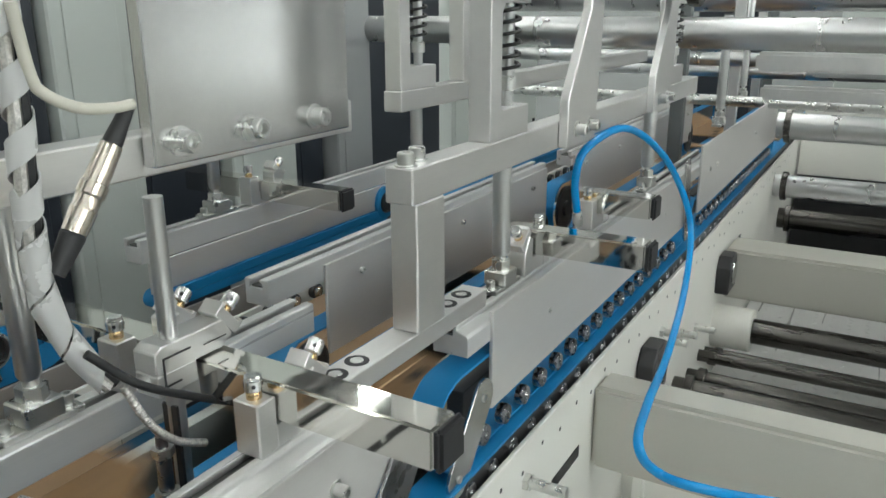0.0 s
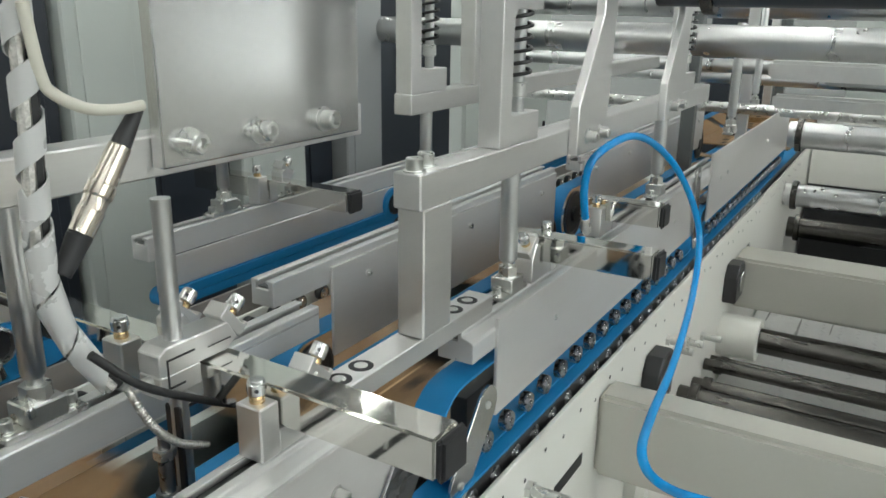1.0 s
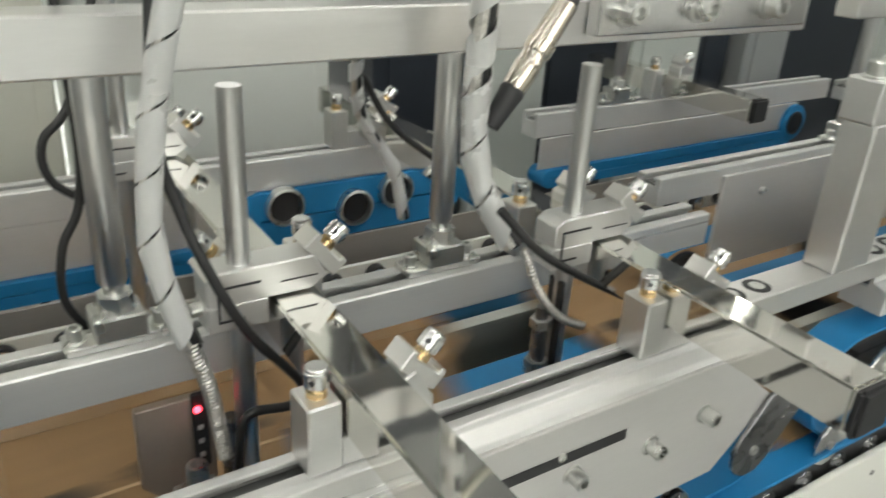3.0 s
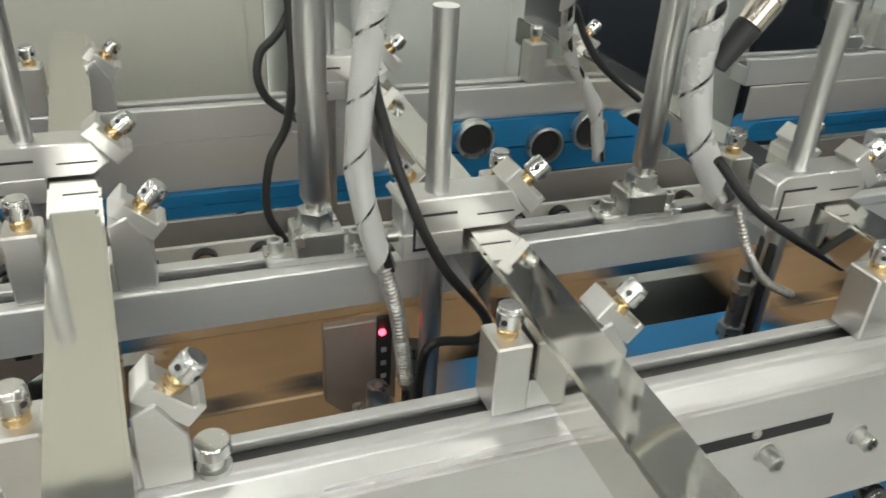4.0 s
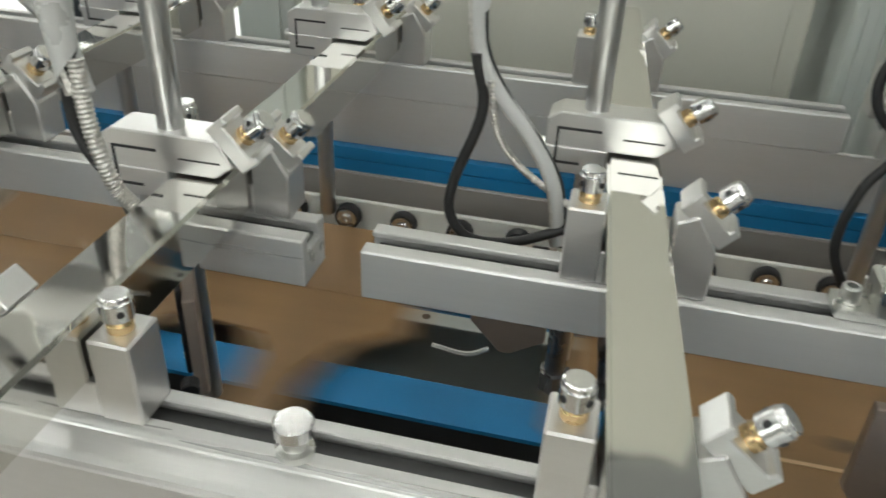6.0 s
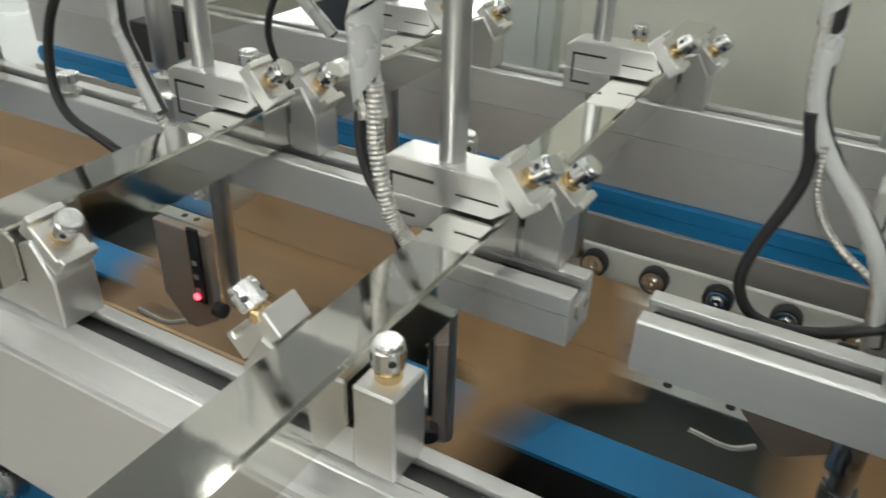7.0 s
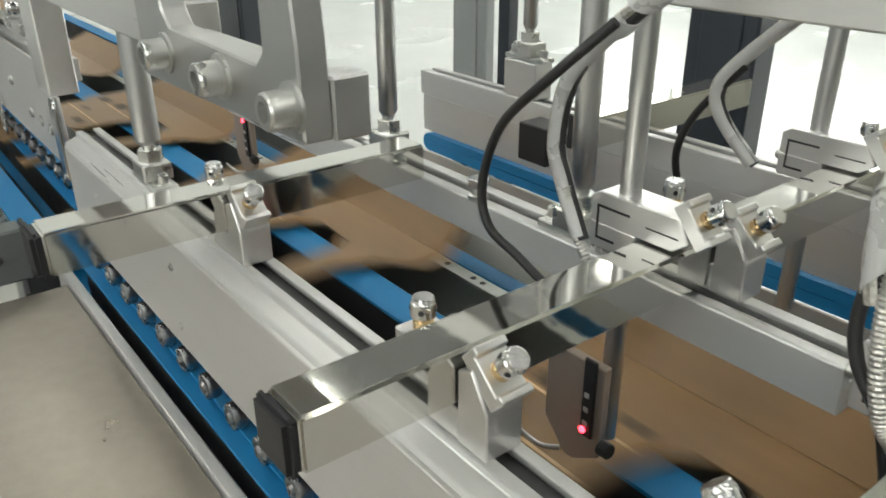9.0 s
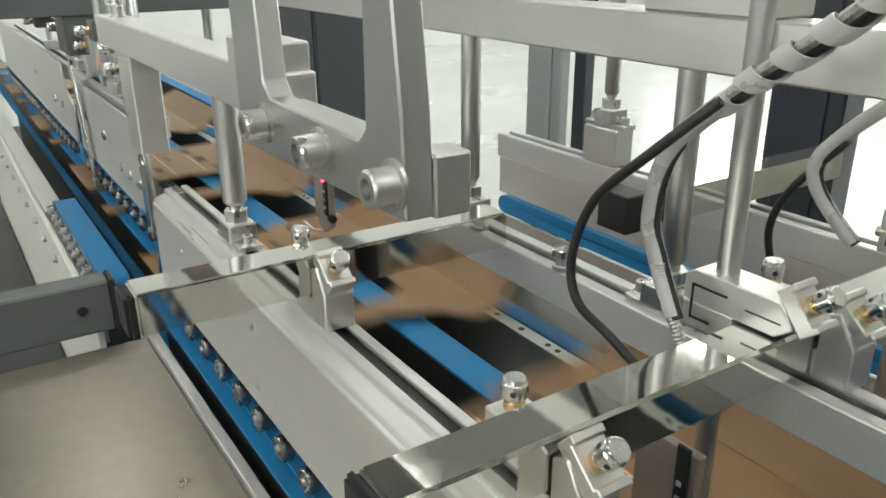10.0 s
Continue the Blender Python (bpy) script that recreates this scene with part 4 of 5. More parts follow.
cable("cable", [(0.124, 0.196, 1.115), (0.129, 0.20, 1.078), (0.114, 0.20, 1.03), (0.112, 0.20, 1.005), (0.126, 0.20, 0.988), (0.156, 0.20, 0.99), (0.195, 0.20, 1.009)], 0.0035, M_CABLE, "thick black cable in a loop")
cable("braided_hose", [(0.134, 0.196, 1.10), (0.139, 0.20, 1.067), (0.155, 0.20, 1.045), (0.193, 0.20, 1.02)], 0.0025, M_BRAID, "thin braided hose beside the rail", "hose")
wrapped([(0.50, 0.13, 1.58), (0.43, 0.10, 1.30), (0.401, 0.10, 1.18), (0.396, 0.10, 1.143), (0.392, 0.10, 1.101), (0.401, 0.10, 1.052), (0.411, 0.10, 1.02)], 0.0100, 15, closed=0.5)
cable("braided_hose", [(0.41, 0.10, 1.024), (0.419, 0.10, 0.99), (0.424, 0.10, 0.955), (0.426, 0.095, 0.93)], 0.0055, M_BRAID, "braided metal hose down to a head", "hose")
cable("cable", [(0.45, 0.16, 1.58), (0.418, 0.12, 1.33), (0.402, 0.105, 1.175), (0.410, 0.10, 1.117), (0.425, 0.09, 1.07), (0.447, 0.09, 1.024), (0.481, 0.09, 0.977), (0.474, 0.09, 0.961), (0.442, 0.09, 0.963), (0.434, 0.09, 0.935), (0.434, 0.09, 0.90)], 0.0035, M_CABLE, "thick black cable bent to the glue head")
cable("cable", [(0.47, 0.32, 1.62), (0.43, 0.27, 1.32), (0.385, 0.25, 1.16), (0.359, 0.25, 1.12), (0.361, 0.25, 1.091), (0.385, 0.25, 1.07)], 0.0032, M_CABLE, "black cable loop behind the pillar")
cable("cable", [(0.33, 0.30, 1.62), (0.368, 0.24, 1.34), (0.377, 0.22, 1.15), (0.373, 0.22, 1.084), (0.358, 0.22, 1.051), (0.354, 0.22, 1.011), (0.368, 0.22, 0.98)], 0.0032, M_CABLE, "black cable behind the pillar")
wrapped([(0.628, 0.10, 1.42), (0.626, 0.10, 1.314), (0.625, 0.10, 1.26), (0.621, 0.10, 1.191), (0.622, 0.10, 1.124), (0.639, 0.095, 1.078), (0.655, 0.085, 1.05)], 0.0128, 9)
cable("cable", [(0.628, 0.07, 1.090), (0.659, 0.06, 1.056), (0.705, 0.06, 1.025), (0.76, 0.06, 0.993)], 0.0035, M_CABLE, "black cable to the glue head")
cable("braided_hose", [(0.654, 0.07, 1.054), (0.665, 0.06, 1.02), (0.689, 0.06, 0.992), (0.718, 0.06, 0.975)], 0.0035, M_BRAID, "braided metal hose down to a head", "hose")
cable("cream_cable", [(0.622, 0.085, 1.33), (0.631, 0.09, 1.285), (0.639, 0.09, 1.271), (0.663, 0.09, 1.259), (0.690, 0.09, 1.256), (0.709, 0.09, 1.257)], 0.0042, M_CREAMCABLE, "cream-coloured signal cable in a sagging loop")
cable("cable", [(0.70, 0.36, 1.60), (0.642, 0.32, 1.33), (0.63, 0.30, 1.16), (0.64, 0.30, 1.13), (0.668, 0.30, 1.086), (0.72, 0.30, 1.045)], 0.0035, M_CABLE, "black cable hanging behind the pillar")
wrapped([(0.60, 0.186, 1.205), (0.605, 0.25, 1.17), (0.63, 0.29, 1.10), (0.665, 0.29, 1.05), (0.68, 0.29, 0.99)], 0.008, 7)

# round plug connectors beside the bundles
def plug_connector(a, b):
    u = thing("plug_connector", "nickel cable plug with black sleeves", "connector", "cable plugs")
    a, d = Vector(a), (Vector(b) - Vector(a)).normalized()
    for nm, prof, m in (("sleeve", [(0, 0.0065), (0.03, 0.0095), (0.032, 0.0085)], M_BLACK), ("barrel", [(0.032, 0.0092), (0.05, 0.0102), (0.052, 0.0092), (0.06, 0.0092), (0.062, 0.0108), (0.07, 0.0108), (0.072, 0.0095), (0.102, 0.0085)], M_BARREL),
                        ("boot", [(0.102, 0.0075), (0.106, 0.0075), (0.137, 0.0048)], M_BLACK)):
        bm = B()
        lathe(bm, prof, a, d, 20)
        part(nm, bm, m, u)


plug_connector((0.630, 0.094, 1.145), (0.709, 0.094, 1.257))

# blue air hose
air_path = [(1.432, 0.0, 1.016), (1.389, -0.01, 1.082), (1.402, -0.02, 1.127), (1.509, -0.04, 1.144), (1.624, -0.06, 1.102), (1.72, -0.08, 1.028), (1.769, -0.1, 0.935), (1.681, -0.12, 0.854), (1.461, -0.15, 0.815), (1.228, -0.18, 0.834), (1.122, -0.2, 0.838), (1.147, -0.22, 0.793), (1.144, -0.28, 0.791), (1.356, -0.36, 0.67)]
u = thing("air_hose", "bright blue air hose in an arch", "hose", "machine cables")
bm = B()
tube(bm, air_path, 0.0060, 14, 8)
part("hose", bm, M_HOSE, u, smooth=60)
for a_, b_ in ((0, 1), (-1, -2)):
    p_ = Vector(air_path[a_])
    bm = B()
    lathe(bm, [(-0.018, 0.0085), (-0.002, 0.0085), (0, 0.0075), (0.012, 0.0075), (0.013, 0.0062)], p_, (Vector(air_path[b_]) - p_).normalized(), 14)
    part("fitting", bm, M_ZINC, u, "nickel push-in fitting")


# ---- far belt units ----
def far_unit(x0, x1, y=0.515, pulleys=(), z0=0.872, r=(0.0138, 0.0138), guide=(), top=0.9595):
    u = thing("far_belt_unit", "far pressing belt unit with plates and a blue belt", "belt unit", "far belt units")
    bm = B()
    box(bm, x0, x1, y - 0.016, y - 0.011, z0 + max(0.030, 2 * r[0] + 0.001) if r[0] < 0.03 else 0.957, top, 0.0008)
    part("cover_plate", bm, M_COVER, u, "satin aluminium cover plate")
    bm = B()
    belt_loop(bm, x0 + 0.02, x1 - 0.02, y - 0.022, y + 0.015, z0, 0.9, r[0], r[1], min(r) * 0.96)
    part("belt", bm, M_BELT, u, "blue flat pressing belt")
    g0, g1 = guide or (x0, x1)
    bm = B()
    box(bm, g0, g1, y - 0.026, y - 0.022, 0.826, min(z0, 0.884) - 0.001, 0.0008)
    part("guide_plate", bm, M_GUIDE, u, "dull steel guide plate")
    for x, z in pulleys:
        bm = B()
        lathe(bm, [(0, 0.024), (0.012, 0.024), (0.013, 0.0205), (0.004, 0.0200), (0.004, 0.0001)], (x, y - 0.020, z), (0, -1, 0), 24)
        p = part("pulley", bm, M_ZINC, u, "pulley with a bright rim")
        bm = B()
        lathe(bm, [(0, 0.0198), (0.001, 0.0198)], (x, y - 0.0245, z), (0, -1, 0), 20)
        part("bore", bm, M_BLACK, p, "dark bore")


far_unit(-0.95, 0.60)
far_unit(0.585, 0.875, 0.515, ((0.633, 0.938), (0.727, 0.922), (0.786, 0.936)), 0.884, (0.036, 0.036), (0.61, 1.02))
far_unit(1.045, 1.665, 0.527, (), 0.889, (0.0145, 0.0145), top=0.967)
far_unit(1.82, 3.2)
u = thing("belt_end_roller", "blue belt wound round an end roller with dark bore", "roller")
bm = B()
lathe(bm, [(0, 0.031), (0.001, 0.034), (0.039, 0.034), (0.040, 0.031)], (1.655, 0.5435, 0.931), (0, -1, 0), 28)
part("belt_turn", bm, M_BELT, u, "blue belt turn")
bm = B()
lathe(bm, [(0, 0.022), (0.003, 0.022), (0.0035, 0.019), (0.001, 0.0185)], (1.655, 0.5035, 0.931), (0, -1, 0), 24)
part("bore", bm, M_DARK, u, "dark bore")


def lower_rollers():
    u = thing("roller_track", "row of small dark rollers on a pale strip", "roller track")
    bm = B()
    box(bm, -1.2, 3.0, 0.428, 0.434, 0.79, 0.872, 0.0008)
    part("backing", bm, M_WHITE, u, "white backing strip")
    bm = B()
    box(bm, -1.2, 3.0, 0.405, 0.427, 0.79, 0.838, 0.001)
    part("strip", bm, M_WHITE, u, "pale strip")
    for i in range(70):
        roller(u, -1.15 + 0.0585 * i, 0.426, 0.858, TRACK_ROLLER, TRACK_HUB)


lower_rollers()


# ---- rods, collars and plates on the side frame ----
def shaft(x, y0, y1, z, r, m, label, collar=0.0):
    u = thing("cross_shaft", label, "shaft", "cross shafts")
    bm = B()
    cyl(bm, (x, y0, z), (x, y1, z), r, seg=28)
    part("shaft", bm, m, u)
    for y_ in (y0 + 0.03, min(y1, -0.0505) - 0.045) if y1 < 0.5 else (y0 + 0.03,):
        bm = B()
        lathe(bm, [(0, r * 1.22), (0.002, r * 1.3), (0.018, r * 1.3), (0.02, r * 1.22)], (x, y_, z), (0, 1, 0), 28)
        part("shaft_ring", bm, M_SHAFT if m is not M_WHITE else M_WHITE, u, "clamping ring")
    if collar:
        bm = B()
        lathe(bm, [(0, collar * 0.96), (0.004, collar), (0.10, collar), (0.104, collar * 0.96)], (x, y1 - 0.10, z), (0, 1, 0), 28)
        part("collar", bm, M_WHITE, u, "cream-painted bearing collar")


shaft(2.42, -1.6, -0.0505, 0.49, 0.034, M_SHAFT, "thick dark steel shaft in a cream collar", 0.058)
shaft(2.12, -1.6, -0.0505, 0.46, 0.022, M_SHAFT, "dark steel shaft across the machine")
shaft(2.24, -1.6, -0.0505, 0.47, 0.015, M_SHAFT, "thin dark steel shaft across the machine")
shaft(2.32, -1.6, -0.0505, 0.45, 0.012, M_SHAFT, "thin dark steel shaft across the machine")
shaft(1.98, -1.6, -0.0505, 0.49, 0.030, M_SHAFT, "thick dark steel shaft across the machine")
shaft(1.66, -0.30, -0.0505, 0.46, 0.06, M_WHITE, "cream-painted round boss on the frame")
shaft(3.25, -1.6, -0.0505, 0.93, 0.045, M_ROD, "bright steel shaft across the machine")
shaft(3.35, -1.6, -0.0505, 0.70, 0.04, M_ROD, "bright steel shaft across the machine")
shaft(1.72, -1.6, 0.0, 1.378, 0.042, M_NAVY, "thick dark painted bar across the machine")
shaft(2.26, -1.6, 1.4, 1.264, 0.036, M_ROD, "thick bright shaft across the machine")
shaft(3.9, -1.6, 1.4, 1.36, 0.06, M_ROD, "thick bright shaft across the machine")
shaft(4.6, -1.6, 1.4, 1.15, 0.06, M_ROD, "thick bright shaft across the machine")
shaft(3.6, -1.6, -0.0505, 0.52, 0.04, M_SHAFT, "dark steel shaft across the machine")
cross_beam(2.63, 2.70, 1.155, 1.205, M_MILLED, "milled aluminium beam across the machine")
cross_beam(4.2, 4.3, 1.02, 1.10, M_GREYPAINT, "grey painted beam across the machine")
cross_beam(2.76, 2.80, 1.065, 1.105, M_MILLED, "milled aluminium bar across the machine")
bm = B()
box(bm, 0.9, 5.2, -1.66, -1.60, 0.0, 1.05, 0.004)
for x_ in (1.68, 2.2, 3.47, 3.86, 4.55, 4.74):
    box(bm, x_, x_ + 0.1, -1.655, -1.60, 1.05, 1.5, 0.004)
solo("outer_frame", bm, M_WHITE, "cream-painted outer side frame of the machine", "machine frame")
# added dark block: gives the floor below the shafts its shade
bm = B()
box(bm, 2.5, 5.2, -1.59, -0.06, 0.0, 0.21, 0.001)
solo("dark_filler", bm, M_DARK, "dark filler block for the shaded floor below the shafts", "tray")
# second added block, darkens the bright floor beside the feeding belts
bm = B()
box(bm, -5.2, -1.12, -1.59, -0.112, 0.0, 0.45, 0.001)
solo("dark_filler", bm, M_DARK, "dark filler block hiding the bright floor beside the feeding belts", "tray")

for x_, z_ in ((1.70, 0.665), (2.42, 0.645)):
    u = thing("bearing_housing", "dark bearing housing on a cream base", "bearing", "bearing housings")
    bm = B()
    prism_y(bm, [(x_ - 0.05, z_ - 0.05), (x_ + 0.05, z_ - 0.05), (x_ + 0.05, z_ + 0.02), (x_ + 0.03, z_ + 0.05), (x_ - 0.03, z_ + 0.05), (x_ - 0.05, z_ + 0.02)], -0.085, -0.0505, 0.003)
    part("housing", bm, M_DARK, u)
    bm = B()
    cyl(bm, (x_, -0.0860, z_), (x_, -0.0900, z_), 0.03, seg=24)
    part("cap", bm, M_PLATE, u)
bm = B()
box(bm, 1.62, 3.4, -1.6, -0.06, 0.36, 0.365, 0.001)
solo("tread_sheet", bm, M_ALU, "bright chequered tread sheet under the shafts", "tread sheet")
bm = B()
for i in range(48):
    for j in range(22):
        a = 45 if (i + j) % 2 else -45
        m_ = Matrix.Translation((1.66 + 0.03 * i, -0.12 - 0.05 * j, 0.3655)) @ Matrix.Rotation(radians(a), 4, "Z")
        v = [bm.verts.new(m_ @ Vector(c)) for c in ((-0.014, 0, 0), (0, -0.0035, 0), (0.014, 0, 0), (0, 0.0035, 0), (0, 0, 0.0022))]
        for k in range(4):
            bm.faces.new((v[k], v[(k + 1) % 4], v[4]))
solo("tread_pattern", bm, M_ALU, "raised lozenges of the tread sheet", "tread pattern", kind="stuff")

# start-side table, strip and bar
bm = B()
box(bm, -0.965, 0.25, -1.3, -0.066, 0.790, 0.794, 0.001)
solo("table_sheet", bm, M_SHEET, "worn galvanised sheet metal cover beside the belt", "cover sheet")
bm = B()
extrude_x(bm, [(-0.064, 0.70), (-0.047, 0.70), (-0.047, 0.788), (-0.050, 0.795), (-0.061, 0.795), (-0.064, 0.790)], -1.02, -0.21)
u = thing("edge_strip", "rounded pale edge strip along the belt", "edge strip")
part("strip", bm, M_COVER, u)
for k in range(4):
    bm = B()
    bolt(bm, (-0.94 + 0.2 * k, -0.064, 0.745), (0, -1, 0), 0.004, 0.004, False)
    part("screw", bm, M_ZINC, u)
bm = B()
box(bm, -1.06, -1.02, -1.3, -0.092, 0.79, 0.862, 0.003)
u = thing("side_bar", "slate grey painted cross bar beside the sheet", "bar")
part("bar", bm, M_SLATE, u)
bm = B()
box(bm, -1.061, -1.019, -0.0915, -0.085, 0.789, 0.863, 0.002)
part("end_cap", bm, M_BLACK, u, "black end cap")
for y_ in (-0.13, -0.30):
    bm = B()
    bolt(bm, (-1.02, y_, 0.826), (1, 0, 0), 0.005, 0.005)
    part("screw", bm, M_DARK, u)
bm = B()
box(bm, -3.0, -1.10, -0.108, -0.098, 0.0, 0.785, 0.002)
u = thing("start_frame", "cream-painted side plate at the start of the machine", "machine frame")
part("side_plate", bm, M_WHITE, u)
bm = B()
box(bm, -3.0, -1.64, -0.0975, -0.060, 0.770, 0.785, 0.001)
part("top_flange", bm, M_COVER, u, "pale metal top flange")
for k in range(14):
    bm = B()
    bolt(bm, (-2.9 + 0.13 * k, -0.108, 0.745), (0, -1, 0), 0.006, 0.006)
    part("bolt", bm, M_ZINC, u)
u = thing("feed_belt", "wide blue feed belt with side rollers", "conveyor belt")
bm = B()
belt_loop(bm, -1.62, -1.17, -0.082, -0.0425, 0.776, 0.810, 0.017, 0.017, 0.004)
part("belt", bm, M_BELT, u, "blue flat conveyor belt")
bm = B()
box(bm, -1.60, -1.17, -0.096, -0.0835, 0.70, 0.778, 0.001)
box(bm, -1.60, -1.17, -0.081, -0.045, 0.784, 0.80, 0.001)
part("side_plate", bm, M_COVER, u, "pale side plate")
for i in range(10):
    roller(u, -1.60 + 0.045 * i, -0.0836, 0.795)

# bed below the belts; its dark plate is added to darken the gaps
u = thing("machine_bed", "machine bed below the belts with an added dark plate, on cream feet", "machine bed")
bm = B()
box(bm, -4.9, 5.1, -0.035, 0.85, 0.28, 0.34, 0.002)
part("dark_backing_plate", bm, M_NAVY, u)
for y_, z_, m_ in ((0.10, 0.70, M_DARK), (0.30, 0.72, M_DARK)):
    bm = B()
    box(bm, -4.4, 4.6, y_, y_ + 0.018, 0.34, z_, 0.001)
    part("rib", bm, m_, u, "long steel rib")
for x_ in (-4.2, -2.9, -1.5, 0.9, 2.4, 4.4):
    for y_ in (0.0, 0.75):
        bm = B()
        box(bm, x_, x_ + 0.12, y_, y_ + 0.1, 0, 0.28, 0.004)
        part("foot", bm, M_WHITE, u, "cream-painted foot")

# perforated strips beside the middle belt
def hole_strip(y0, y1, z, m):
    u = thing("hole_strip", "pale steel strip with a row of holes", "strip", "perforated strips")
    bm = B()
    box(bm, -3.0, 3.0, y0, y1, z - 0.004, z, 0.0006)
    box(bm, -3.0, 3.0, y1 - 0.004, y1, 0.3402, z - 0.0042, 0)
    part("strip", bm, m, u)
    for i in range(60):
        bm = B()
        lathe(bm, [(0, 0.0042), (0.0004, 0.0042)], (-1.8 + 0.043 * i + 0.012 * (i % 3), (y0 + y1) / 2, z), (0, 0, 1), 10)
        part("hole", bm, M_BLACK, u)


hole_strip(0.352, 0.372, 0.792, M_PALE)
hole_strip(0.150, 0.168, 0.790, M_BEIGE)

# guides, knobs and drive blocks of the feeding section
def feed_guide(x, y, z, h_, m):
    u = thing("feed_guide", "steel feed guide with rod, block and knob", "guide", "feed guides", at=(x, y, z))
    bm = B()
    box(bm, -0.022, 0.022, -0.014, 0.014, 0, 0.022, 0.001)
    part("block", bm, M_MILLED, u)
    bm = B()
    cyl(bm, (0, 0, 0.022), (0, 0, h_), 0.0075, seg=14)
    part("rod", bm, M_ROD, u)
    bm = B()
    box(bm, -0.03, 0.02, -0.03, 0.016, h_ * 0.55, h_ * 0.55 + 0.035, 0.0012)
    part("slide", bm, m, u)
    knob(u, (-0.005, -0.03, h_ * 0.55 + 0.017), (0, -1, 0), 1.3)


for i_, x_ in enumerate((-1.30, -1.40, -1.52, -1.66, -1.86, -2.05, -2.3)):
    feed_guide(x_, 0.050 + 0.012 * (i_ % 2), 1.024, 0.10 + 0.035 * (i_ % 3), M_MILLED if i_ % 2 else M_SLATE)
u = thing("drive_box", "slate grey drive box on a milled stem over the feeding belts", "drive box")
bm = B()
box(bm, -1.79, -1.68, 0.0, 0.075, 1.075, 1.1495, 0.002)
part("housing", bm, M_SLATE, u)
bm = B()
box(bm, -1.75, -1.72, 0.036, 0.056, 1.0242, 1.0748, 0.001)
part("stem", bm, M_MILLED, u)
for x_, y_ in ((-1.47, 0.048), (-1.36, 0.052), (-1.58, 0.05)):
    pillar(x_, y_, 1.024, 1.3, 0.011)

# ---- cabinets and posts behind ----
def cabinet(x0, x1, y, z0, z1, m, label, deep=0.35):
    u = thing("cabinet", label, "cabinet", "rear cabinets")
    bm = B()
    box(bm, x0, x1, y, y + deep, z0, z1, 0.004)
    part("body", bm, m, u)
    bm = B()
    box(bm, x0 + 0.03, x1 - 0.03, y - 0.004, y - 0.0005, z0 + 0.04, z1 - 0.03, 0.001)
    part("door", bm, m, u)
    bm = B()
    box(bm, x1 - 0.07, x1 - 0.055, y - 0.018, y - 0.004, z0 + 0.5, z0 + 0.65, 0.003)
    part("handle", bm, M_BLACK, u)


cabinet(-0.30, 0.46, 0.95, 0.0, 2.0, M_BEIGE, "beige painted machine cabinet behind the far rail")
cabinet(0.50, 0.545, 0.90, 0.0, 2.0, M_PALE, "narrow pale cabinet post")
cabinet(0.60, 0.91, 0.95, 0.0, 2.0, M_PANEL, "white painted machine cabinet")
cabinet(1.00, 1.215, 0.95, 0.0, 2.0, M_NAVY, "dark blue painted machine cabinet")
cabinet(1.225, 1.40, 0.93, 0.0, 2.0, M_PALE, "pale green-grey machine cabinet")
cabinet(1.42, 1.66, 0.98, 0.0, 2.0, M_NAVY, "dark blue painted machine cabinet")
cabinet(1.67, 1.90, 0.95, 0.0, 2.0, M_PALE, "pale green-grey machine cabinet")
cabinet(1.92, 2.05, 0.98, 0.0, 2.0, M_NAVY, "dark blue painted machine cabinet")
cabinet(2.08, 2.25, 0.95, 0.0, 1.6, M_GREYPAINT, "grey painted machine post")
cabinet(2.30, 3.6, 1.5, 0.0, 1.5, M_NAVY, "dark blue painted machine cabinet")
cabinet(-0.83, -0.69, 1.0, 0.0, 1.30, M_NAVY, "dark grey control cabinet", 0.06)
cabinet(-1.51, -1.385, 1.0, 0.0, 1.9, M_GREYPAINT, "grey painted machine post", 0.03)
cabinet(-1.275, -1.25, 0.95, 0.0, 1.9, M_NAVY, "slim dark painted machine post", 0.03)
cabinet(-0.44, -0.33, 1.0, 0.0, 1.9, M_PALE, "slim pale machine post", 0.05)

cabinet(-4.2, -3.2, 1.2, 0.0, 1.5, M_NAVY, "dark painted feeder cabinet near the wall")
cabinet(-6.5, -5.2, -0.4, 0.0, 1.7, M_PALE, "pale feeder housing at the end of the hall")
for x_, y_ in ((-1.55, 0.1), (-1.75, 0.3), (-2.2, 0.1), (2.9, 0.2), (3.4, 0.1)):
    pillar(x_, y_, 1.0, 1.5, 0.012)
block("cross_tie", (-1.80, -1.67, -1.2, 0.9, 1.15, 1.22), M_SLATE, "dark grey tie bar across the machine", "tie bar")
block("cross_tie", (-2.3, -2.2, -0.2, 0.9, 1.12, 1.18), M_MILLED, "milled tie bar across the machine", "tie bar")

# delivery end of the machine
u = thing("delivery_unit", "delivery unit with cream panel over a dark filler block", "machine unit")
# the base is an added block that fills the dark space below the panel
for nm_, b_, m_ in (("panel", (4.02, 4.08, -1.59, -0.06, 0.62, 0.92), M_WHITE), ("base", (4.02, 4.30, -1.59, -0.06, 0.0, 0.6195), M_DARK)):
    bm = B()
    box(bm, *b_)
    part(nm_, bm, m_, u)
for i in range(5):
    x = 3.1 + 0.42 * i
    shaft(x, -1.59, 1.2, 1.02 + 0.11 * (i % 3), 0.018 + 0.008 * (i % 2), M_ROD if i % 2 else M_ZINC, "slim bright roller across the machine")
for i in (0, 1, 3, 4, 6, 7):
    x = 2.75 + 0.3 * i
    block("guide_post", (x, x + 0.035, 0.16 + 0.1 * (i % 3), 0.2 + 0.1 * (i % 3), 0.82, 1.5), M_MILLED if i % 2 else M_SLATE, "upright guide post in the delivery section", "post", "guide posts")
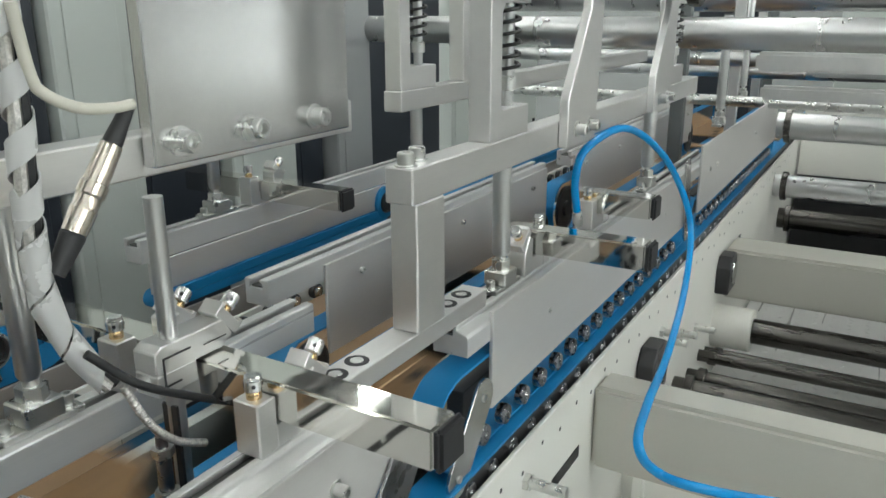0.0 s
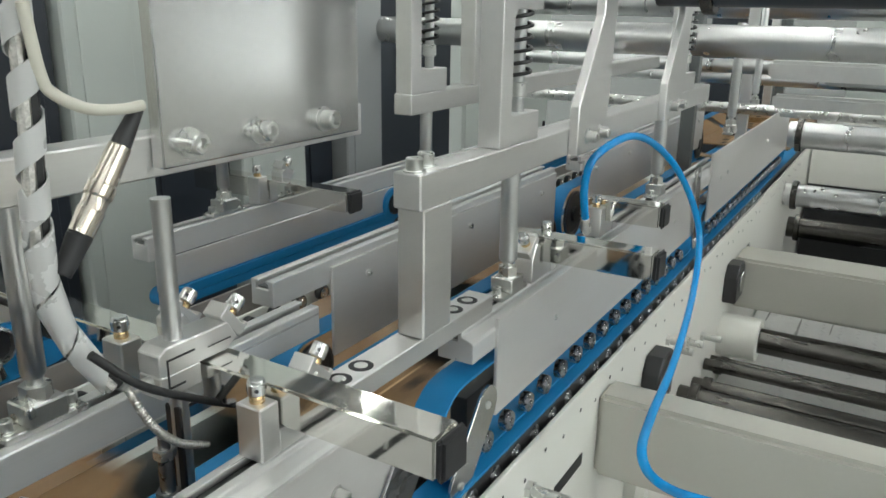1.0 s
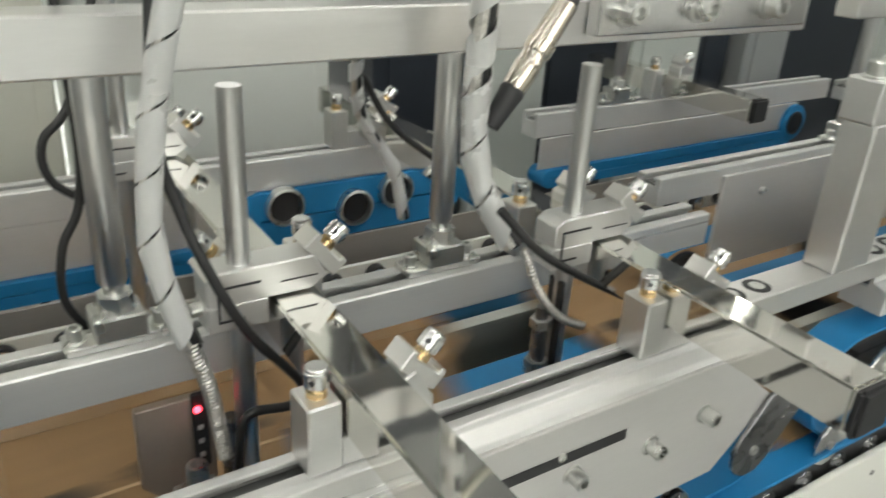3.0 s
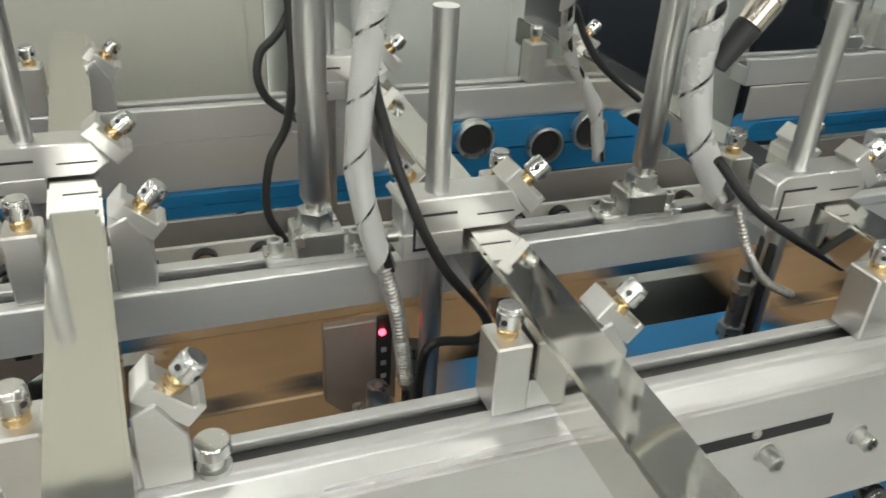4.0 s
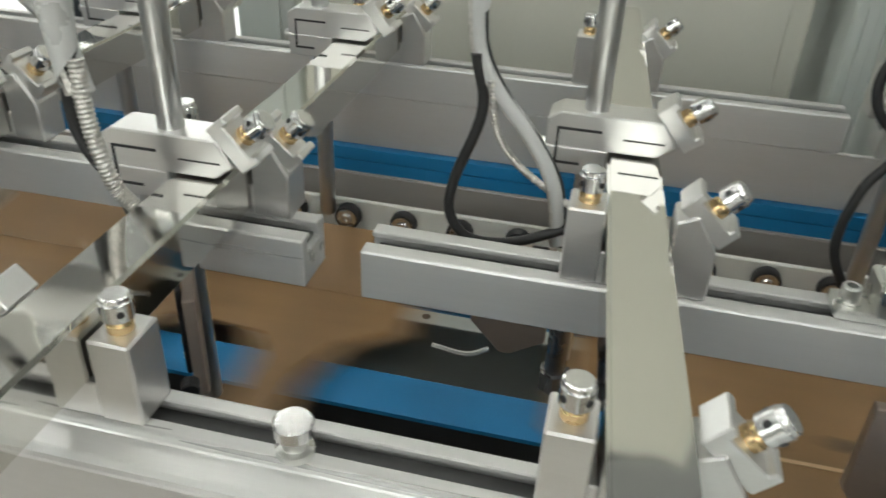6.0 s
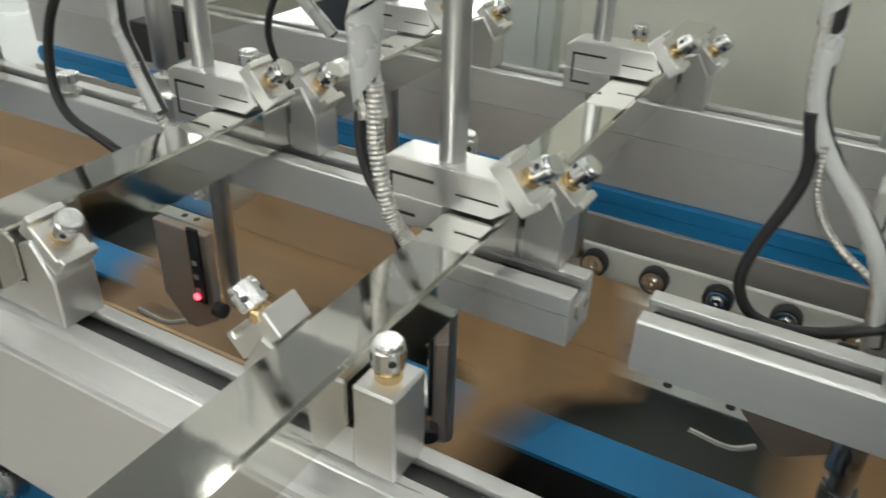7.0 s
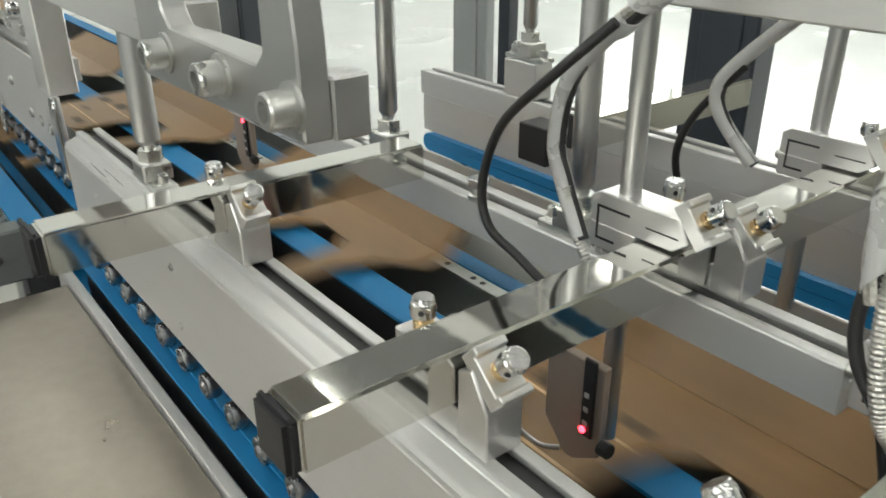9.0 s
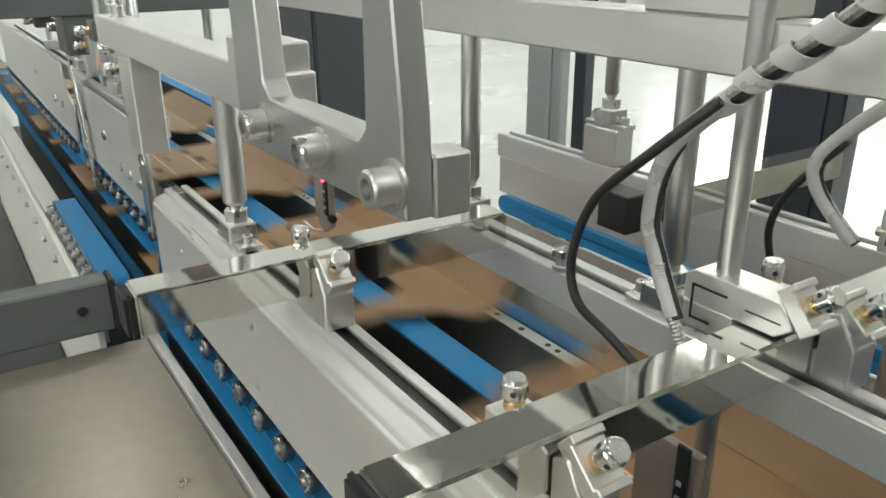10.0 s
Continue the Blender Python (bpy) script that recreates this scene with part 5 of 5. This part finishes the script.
cabinet(5.4, 6.2, -1.6, 0.0, 1.6, M_GREYPAINT, "grey painted delivery machine cabinet")
cabinet(5.4, 6.2, -1.2, 0.0, 1.3, M_NAVY, "dark blue delivery machine cabinet")
cabinet(5.5, 6.2, -0.4, 0.0, 1.5, M_PALE, "pale painted delivery cabinet")
cabinet(5.5, 6.2, 0.4, 0.0, 1.4, M_NAVY, "dark blue delivery machine cabinet")
cabinet(3.9, 5.0, 1.6, 0.0, 1.7, M_PALE, "pale green-grey machine cabinet")


# ---- carton blanks ----
PITCH, SPEED = 0.66, 4.594
START_X, END_X, TRAVEL = -4.2, 4.4, 8.6


def carton_blank():
    """A flat die-cut blank with one flap rising along its far side."""
    u = thing("carton_blank", "brown corrugated carton blank with dark prints, moving on the belts", "carton blank", "carton blanks")
    bm = B()
    back, front = -0.33, 0.17
    out = [(back, 0.22), (back + 0.02, 0.20), (back + 0.03, -0.012), (-0.085, -0.012), (-0.075, 0.20), (-0.06, 0.25), (-0.03, 0.275), (0.03, 0.27), (0.052, 0.24), (0.058, -0.012),
           (0.10, -0.012), (0.105, 0.22), (0.125, 0.27), (front, 0.30), (front, 0.345), (back, 0.345)]
    a = [bm.verts.new((x, y, 0)) for x, y in out]
    b = [bm.verts.new((x, y, 0.004)) for x, y in out]
    n = len(out)
    for i in range(n):
        bm.faces.new((a[i], a[(i + 1) % n], b[(i + 1) % n], b[i]))
    bm.faces.new(a[::-1])
    bm.faces.new(b)
    bmesh.ops.recalc_face_normals(bm, faces=bm.faces[:])
    part("panel", bm, M_CARD, u, "flat cardboard panel")
    bm = B()
    m = Matrix.Translation((0, 0.346, 0.001)) @ Matrix.Rotation(radians(28), 4, "X")
    out = [(back, 0), (front, 0), (front - 0.03, 0.075), (back + 0.03, 0.075)]
    a = [bm.verts.new(m @ Vector((x, y, 0))) for x, y in out]
    b = [bm.verts.new(m @ Vector((x, y, 0.004))) for x, y in out]
    for i in range(4):
        bm.faces.new((a[i], a[(i + 1) % 4], b[(i + 1) % 4], b[i]))
    bm.faces.new(a[::-1])
    bm.faces.new(b)
    bmesh.ops.recalc_face_normals(bm, faces=bm.faces[:])
    part("flap", bm, M_CARD, u, "raised cardboard flap")
    for y in (0.10, 0.165, 0.23):
        for x0, x1 in ((back + 0.035, -0.09),):
            bm = B()
            box(bm, x0, x1, y, y + 0.004, 0.0041, 0.0045, 0)
            part("crease", bm, M_CREASE, u, "pale crease line")
    for x, y, rx, ry in ((-0.26, 0.13, 0.020, 0.010), (-0.14, 0.145, 0.018, 0.010), (-0.19, 0.25, 0.024, 0.013), (-0.10, 0.26, 0.014, 0.009), (-0.16, 0.06, 0.016, 0.008), (-0.275, 0.24, 0.022, 0.013), (-0.23, 0.185, 0.012, 0.007)):
        bm = B()
        v = [bm.verts.new((x + rx * math.cos(k * math.pi / 8) * (1 + 0.12 * math.sin(3 * k)), y + ry * math.sin(k * math.pi / 8), 0.0046)) for k in range(16)]
        bm.faces.new(v)
        part("print", bm, M_PRINT, u, "dark printed mark")
    return u


def motions():
    """Each blank waits in the feeder's stack, rides the belts at one speed, and ends in the delivery stack."""
    first = carton_blank()
    blanks = [first] + [copy_thing(first, Matrix.Identity(4)) for _ in range(81)]
    ride = TRAVEL / SPEED
    for i, ob in enumerate(blanks):
        go = (i - 76) * PITCH / SPEED + PHASE
        stack, done = pose(START_X - 0.3, 0, 0.8115 + 0.0048 * (81 - i)), pose(END_X + 0.3, 0, 0.8115 + 0.0048 * i)
        rows = []
        def at(t):
            return pose(START_X + SPEED * (t - go), 0, 0.8115)
        if go > 0.4:
            rows += [(0.0, stack), (go - 0.2, stack)]
        t = max(0.0, math.ceil(go * 15) / 15)
        while t < min(10.0, go + ride):
            rows.append((t, at(t)))
            t += 8 / 15
        if go + ride < 9.6:
            rows += [(go + ride, at(go + ride)), (go + ride + 0.2, done), (10.0, done)]
        else:
            rows.append((10.0, at(10.0)))
        if rows[0][0] > 0:
            rows.insert(0, (0.0, stack))
        walk(ob, rows)


PHASE = 9.1403
motions()
